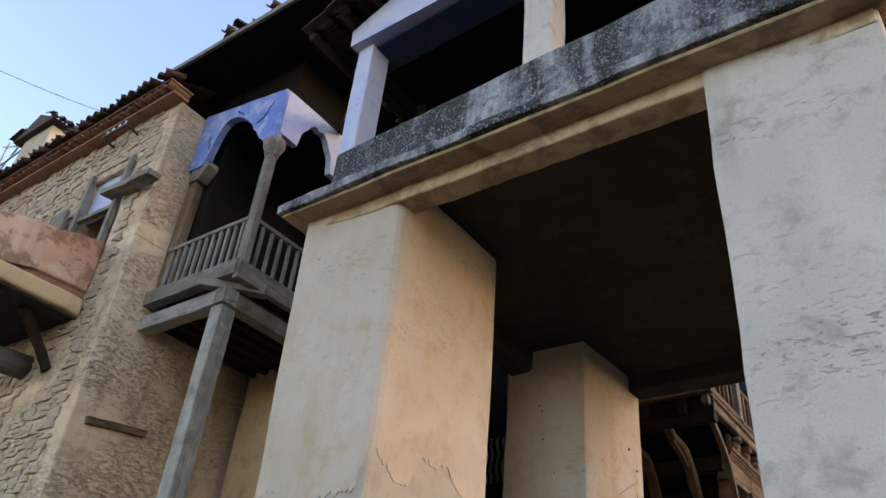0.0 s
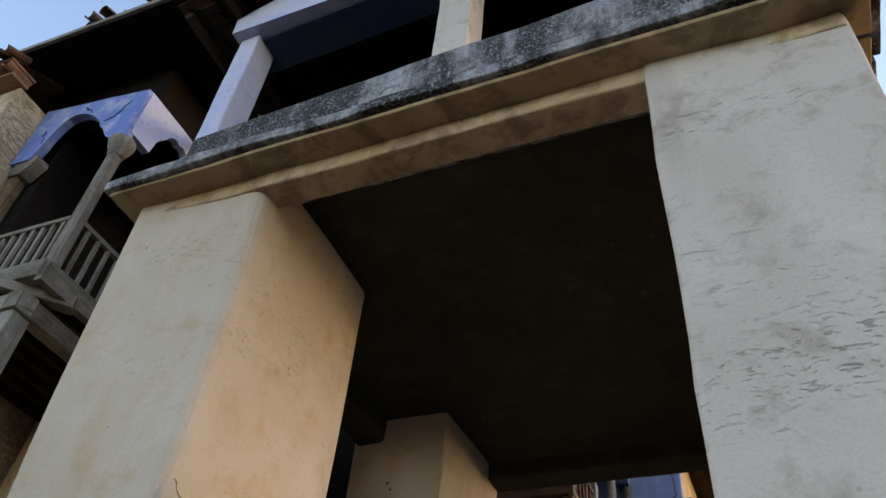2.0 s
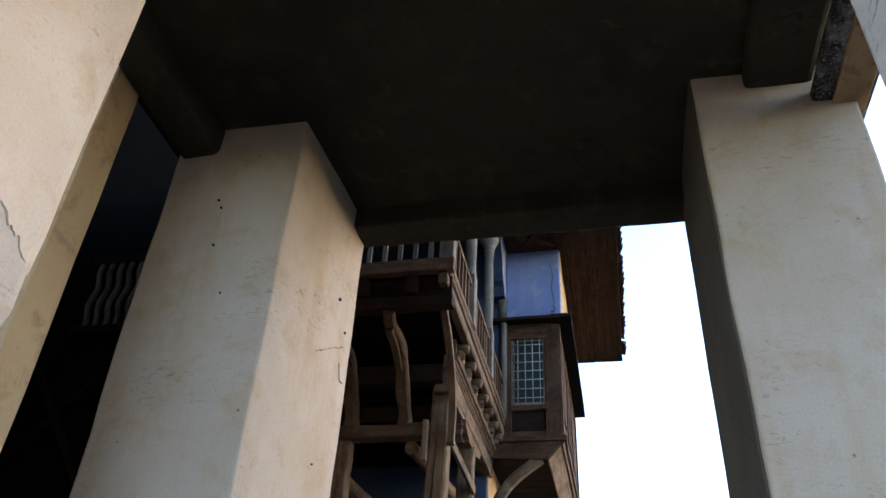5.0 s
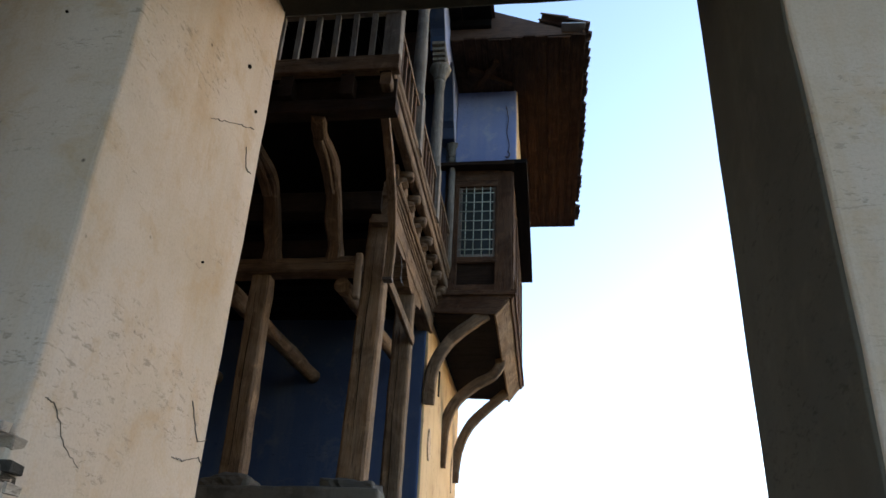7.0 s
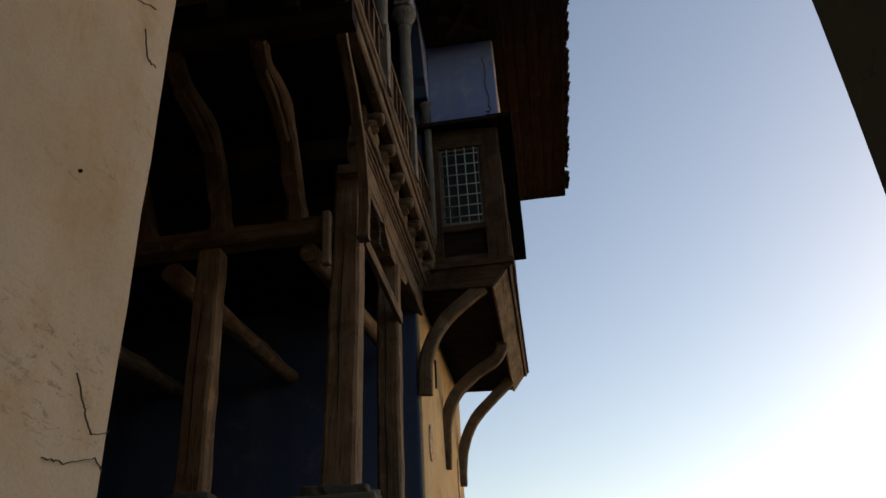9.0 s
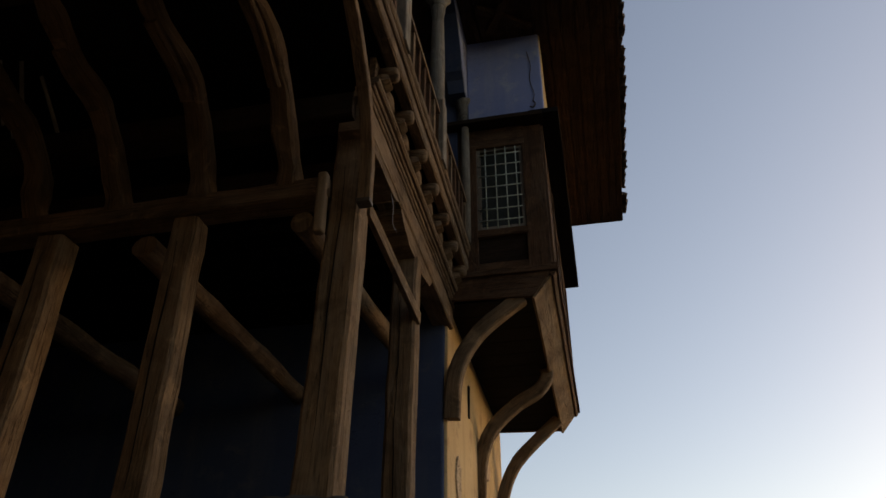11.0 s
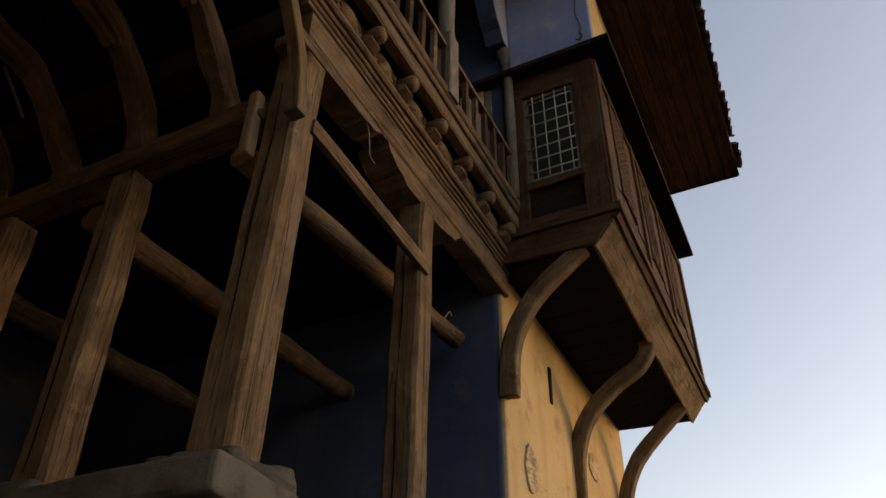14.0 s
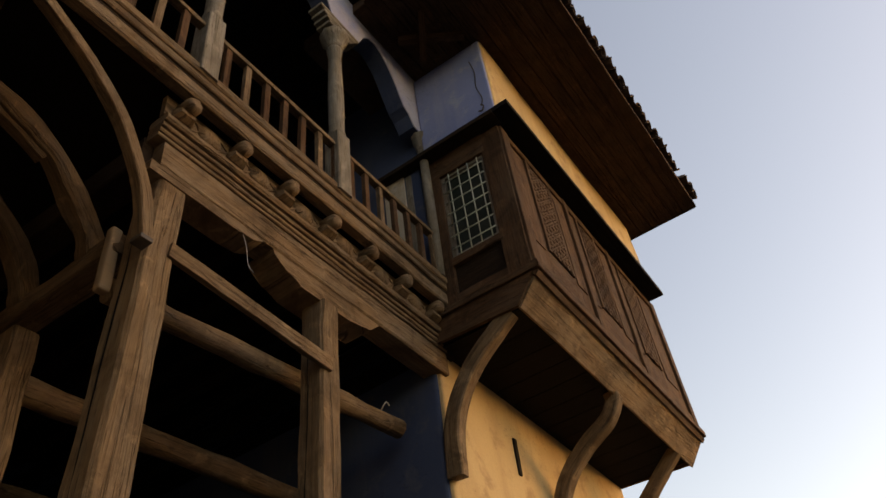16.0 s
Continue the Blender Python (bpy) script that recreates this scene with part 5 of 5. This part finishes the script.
# flaked top coat on the front pier, and the stones laid bare below it


def coat(name, parent, plan, z1, edge, material, thick=0.02, step=0.012):
    """A thin top coat of render round a pier, its lower edge ragged: plan is its line on the ground, edge(along) the height where it ends."""
    pts = [Vector((x, y, 0)) for x, y in plan]
    line_, along = [], 0.0
    for a, b in zip(pts, pts[1:]):
        n = max(1, int((b - a).length / step))
        for i in range(n):
            line_.append((along + (b - a).length * i / n, a.lerp(b, i / n)))
        along += (b - a).length
    line_.append((along, pts[-1]))
    bm = bmesh.new()
    prev = None
    for i, (d, q) in enumerate(line_):
        t = (line_[min(i + 1, len(line_) - 1)][1] - line_[max(i - 1, 0)][1]).normalized()
        n = Vector((t.y, -t.x, 0))
        e = edge(d)
        col = [q - n * 0.05 + Vector((0, 0, e))]
        for j in range(9):
            z = e + (z1 - e) * (j / 8) ** 1.3
            col.append(q + n * thick * (0.4 + 0.6 * min(1.0, j / 1)) + Vector((0, 0, z)))
        cur = [bm.verts.new(lean_fl(c) + Vector(noise.noise_vector(c * 1.3)) * 0.022) for c in col]
        if prev:
            for j in range(9):
                bm.faces.new((prev[j], cur[j], cur[j + 1], prev[j + 1]))
        prev = cur
    bmesh.ops.recalc_face_normals(bm, faces=bm.faces)
    return part(name, bm, material, parent, "smooth cream top coat with a flaked lower edge")


def flake(d):
    """Height of the flaked edge along the front and the passage side of the pier."""
    ragged = 0.08 * noise.noise(Vector((d * 6, 3, 0))) + 0.06 * noise.noise(Vector((d * 17, 5, 0))) + 0.05 * noise.noise(Vector((d * 31, 7, 0))) + 0.02 * noise.noise(Vector((d * 80, 9, 0)))
    a = d - 1.36
    if a < 0:
        return 3.22 - 0.15 * a * a + ragged
    for (p, u), (q, v) in zip(FLAKE, FLAKE[1:]):
        if a <= q:
            return u + (v - u) * (a - p) / (q - p) + ragged * 0.6
    return FLAKE[-1][1] + ragged


FLAKE = ((0.0, 3.40), (0.08, 3.58), (0.2, 3.50), (0.32, 3.42), (0.52, 3.41), (0.62, 3.60), (0.70, 3.69), (0.90, 3.66), (1.05, 3.74), (1.17, 3.61), (1.36, 3.50), (1.6, 3.38), (1.75, 3.28), (3.0, 3.1))
coat("top_coat", gate, [(-5.37, 4.50), (-5.36, 4.42), (-5.30, 4.36), (-4.13, 4.36), (-4.09, 4.372), (-4.062, 4.40), (-4.05, 4.44), (-4.05, 5.97), (-4.08, 6.04)], 6.24, flake, M_PLASTER)
lay_stones(gate, (-4.045, 4.40, 1.3), (0, 1, 0), (1, 0, 0), 1.62, 1.9, M_STONE_WARM, size=(0.06, 0.26), course=(0.02, 0.06), proud=0.010, depth=0.11, gaps=0.22, keep=299, seed=8,
           skip=lambda x, z: z > 1.62 - 0.10 * x + 0.2 * noise.noise(Vector((x * 3, z * 3, 1))))
lay_stones(gate, (-5.2, 4.375, 1.3), (1, 0, 0), (0, -1, 0), 1.15, 1.9, M_STONE_WARM, size=(0.10, 0.40), course=(0.03, 0.085), proud=0.006, depth=0.2, gaps=0.2, keep=120, seed=9,
           skip=lambda x, z: z > 1.45 + 0.2 * noise.noise(Vector((x * 3, z * 3, 4))))
# grey stones laid bare at the foot of the inner pier
lay_stones(gate, (-5.20, 8.168, 1.2), (1, 0, 0), (0, -1, 0), 1.13, 1.3, M_STONE_DARK, size=(0.05, 0.2), course=(0.03, 0.08), proud=0.012, depth=0.10, gaps=0.04, keep=200, seed=18,
           skip=lambda x, z: z > 1.13 + 0.10 * noise.noise(Vector((x * 4.5, 2, 6))) + 0.05 * noise.noise(Vector((x * 14, z * 9, 2))))
lay_stones(gate, (-4.085, 8.24, 1.2), (0, 1, 0), (1, 0, 0), 0.42, 1.3, M_STONE_WARM, size=(0.04, 0.13), course=(0.025, 0.06), proud=0.008, depth=0.08, gaps=0.25, keep=60, seed=19,
           skip=lambda x, z: z > 1.18 - 0.5 * x + 0.12 * noise.noise(Vector((x * 5, z * 4, 6))))

# ---- small things ----
part("iron_shoe", rough_box((-3.72, 12.51, 5.11), (-3.62, 12.60, 5.145), 0.006, 0.06, 0.003), M_IRON_DARK, corner_strut, "rusty iron shoe nailed at the strut foot")
wr = part("loose_wire", sweep(curve([(-3.72, 13.35, 5.83), (-3.70, 13.38, 5.7), (-3.71, 13.42, 5.56), (-3.68, 13.45, 5.48)], 12), 0.006, 0.006, round_=True, sides=5), M_ZINC, None)
tagged(wr, "short loose wire hanging from the beam", "wire")
bars = thing("barred_window", (-6.1, 8.95, 5.0), "dark window with wavy wooden bars in the shadowed wall", "window")
BX0, BX1, BZ0, BZ1 = -6.2, -5.7, 4.8, 5.53
for z in (BZ0, BZ1):
    beam("rail", (BX0 - 0.1, 8.93, z), (BX1 + 0.1, 8.93, z), 0.06, 0.08, M_WOOD_DARK, bars)
for i in range(6):
    x = BX0 + (BX1 - BX0) * i / 5
    part("bar", sweep([(x + 0.02 * math.sin(j * 1.3), 8.93, BZ0 + (BZ1 - BZ0) * j / 10) for j in range(11)], 0.035, 0.035, up=(0, 1, 0)), M_WOOD_GREY, bars)
for a, b in (((BX0 - 0.3, BZ0 - 1.2), (BX1, BZ0 - 0.3)), ((BX0 - 0.3, BZ0 - 0.3), (BX1, BZ0 - 1.4))):
    beam("brace", (a[0], 8.9, a[1]), (b[0], 8.9, b[1]), 0.05, 0.05, M_WOOD_DARK, bars)

# cracks, holes and a chip in the render of the passage piers


def pier_x(y):
    return -4.03 - 0.06 * (9.78 - y) / 1.58


CRACKS = (((9.50, 2.93), (9.57, 2.84), (9.60, 2.79), (9.66, 2.74), (9.76, 2.78)), ((9.55, 4.68), (9.58, 4.60), (9.61, 4.55), (9.68, 4.56)), ((9.05, 4.55), (9.33, 4.72), (9.60, 4.87)), ((8.30, 2.59), (8.38, 2.57), (8.50, 2.44), (8.67, 2.36)), ((9.40, 2.60), (9.51, 2.61), (9.68, 2.66), (9.75, 2.63)))
rng = random.Random(17)
for pts in CRACKS:
    path = curve([(pier_x(y), y, z) for y, z in pts], 22)
    path = [Vector(q) + Vector((0, rng.uniform(-0.006, 0.006), rng.uniform(-0.008, 0.008))) for q in path]
    part("crack", sweep([q + Vector((0.004, 0, 0)) for q in path], 0.0035, 0.006, up=(1, 0, 0)), M_CEMENT, gate)
for y, z, r in ((9.39, 5.24, 0.012), (9.59, 5.01, 0.01), (9.3, 3.7, 0.006)):
    part("hole", rough_box((pier_x(y) - 0.02, y - r, z - r), (pier_x(y) + 0.012, y + r, z + r), r * 0.5, r, r * 0.3), M_SHADE_BLACK, gate)
for x, z, r in ((-4.72, 5.5, 0.008), (-4.68, 5.42, 0.006), (-4.66, 5.05, 0.007), (-4.5, 4.6, 0.006)):
    part("hole", rough_box((x - r, 8.182, z - r), (x + r, 8.22, z + r), r * 0.5, r, r * 0.3), M_SHADE_BLACK, gate)
part("chip", rough_box((-4.06, 4.52, 4.37), (-4.018, 4.58, 4.43), 0.015, 0.02, 0.014), M_PLASTER_GREY, gate, "loose chip of render")

# hanging crack with an iron hook on the blue side of the upper wall
crk = thing("wall_hook", (-2.6, 15.6, 8.7), "black iron hook hanging below a thin crack", "hook")
part("crack", sweep(curve([(-2.633, 15.609, 9.68), (-2.595, 15.609, 9.42), (-2.62, 15.609, 9.16), (-2.578, 15.609, 8.92), (-2.60, 15.609, 8.78)], 18), 0.010, 0.010, up=(0, 1, 0)), M_IRON_DARK, crk)
part("hook", sweep(curve([(-2.60, 15.59, 8.78), (-2.57, 15.58, 8.72), (-2.60, 15.58, 8.66), (-2.64, 15.58, 8.68)], 12), 0.02, 0.02, round_=True, sides=6), M_IRON_DARK, crk)
# twig hook on the log end
tw = part("bark_hook", sweep(curve([(-4.12, 15.42, 5.44), (-4.09, 15.42, 5.48), (-4.07, 15.44, 5.52), (-4.06, 15.47, 5.49)], 10), 0.014, 0.014, round_=True, sides=6), M_WOOD_PALE, None)
tagged(tw, "pale twisted twig caught on the log joist", "twig")
# broken laths hanging under the gallery floor
rng = random.Random(23)
for i in range(14):
    x, y = -6.45 - 0.055 * i, 12.0 + rng.uniform(-0.25, 0.3)
    a = (x, y, 6.62)
    b = (x + rng.uniform(-0.12, 0.12), y + rng.uniform(0.1, 0.4), 6.2 + rng.uniform(-0.12, 0.15))
    la = part("broken_lath", sweep(line(a, b, 3), 0.035, 0.012, wob=0.004), M_WOOD_PALE, None)
    tagged(la, "split grey lath hanging from the gallery floor", "lath", "hanging laths")
# roof timbers above the gallery's end wall
truss = thing("roof_truss", (-2.95, 15.3, 10.0), "dark open roof timbers under the eaves", "truss")
beam("strut", (-3.2, 15.0, 9.95), (-2.55, 15.45, 9.98), 0.09, 0.1, M_WOOD_EAVE, truss, n=3)
beam("strut", (-3.1, 15.35, 9.86), (-2.75, 14.85, 9.97), 0.08, 0.08, M_WOOD_EAVE, truss, n=3)
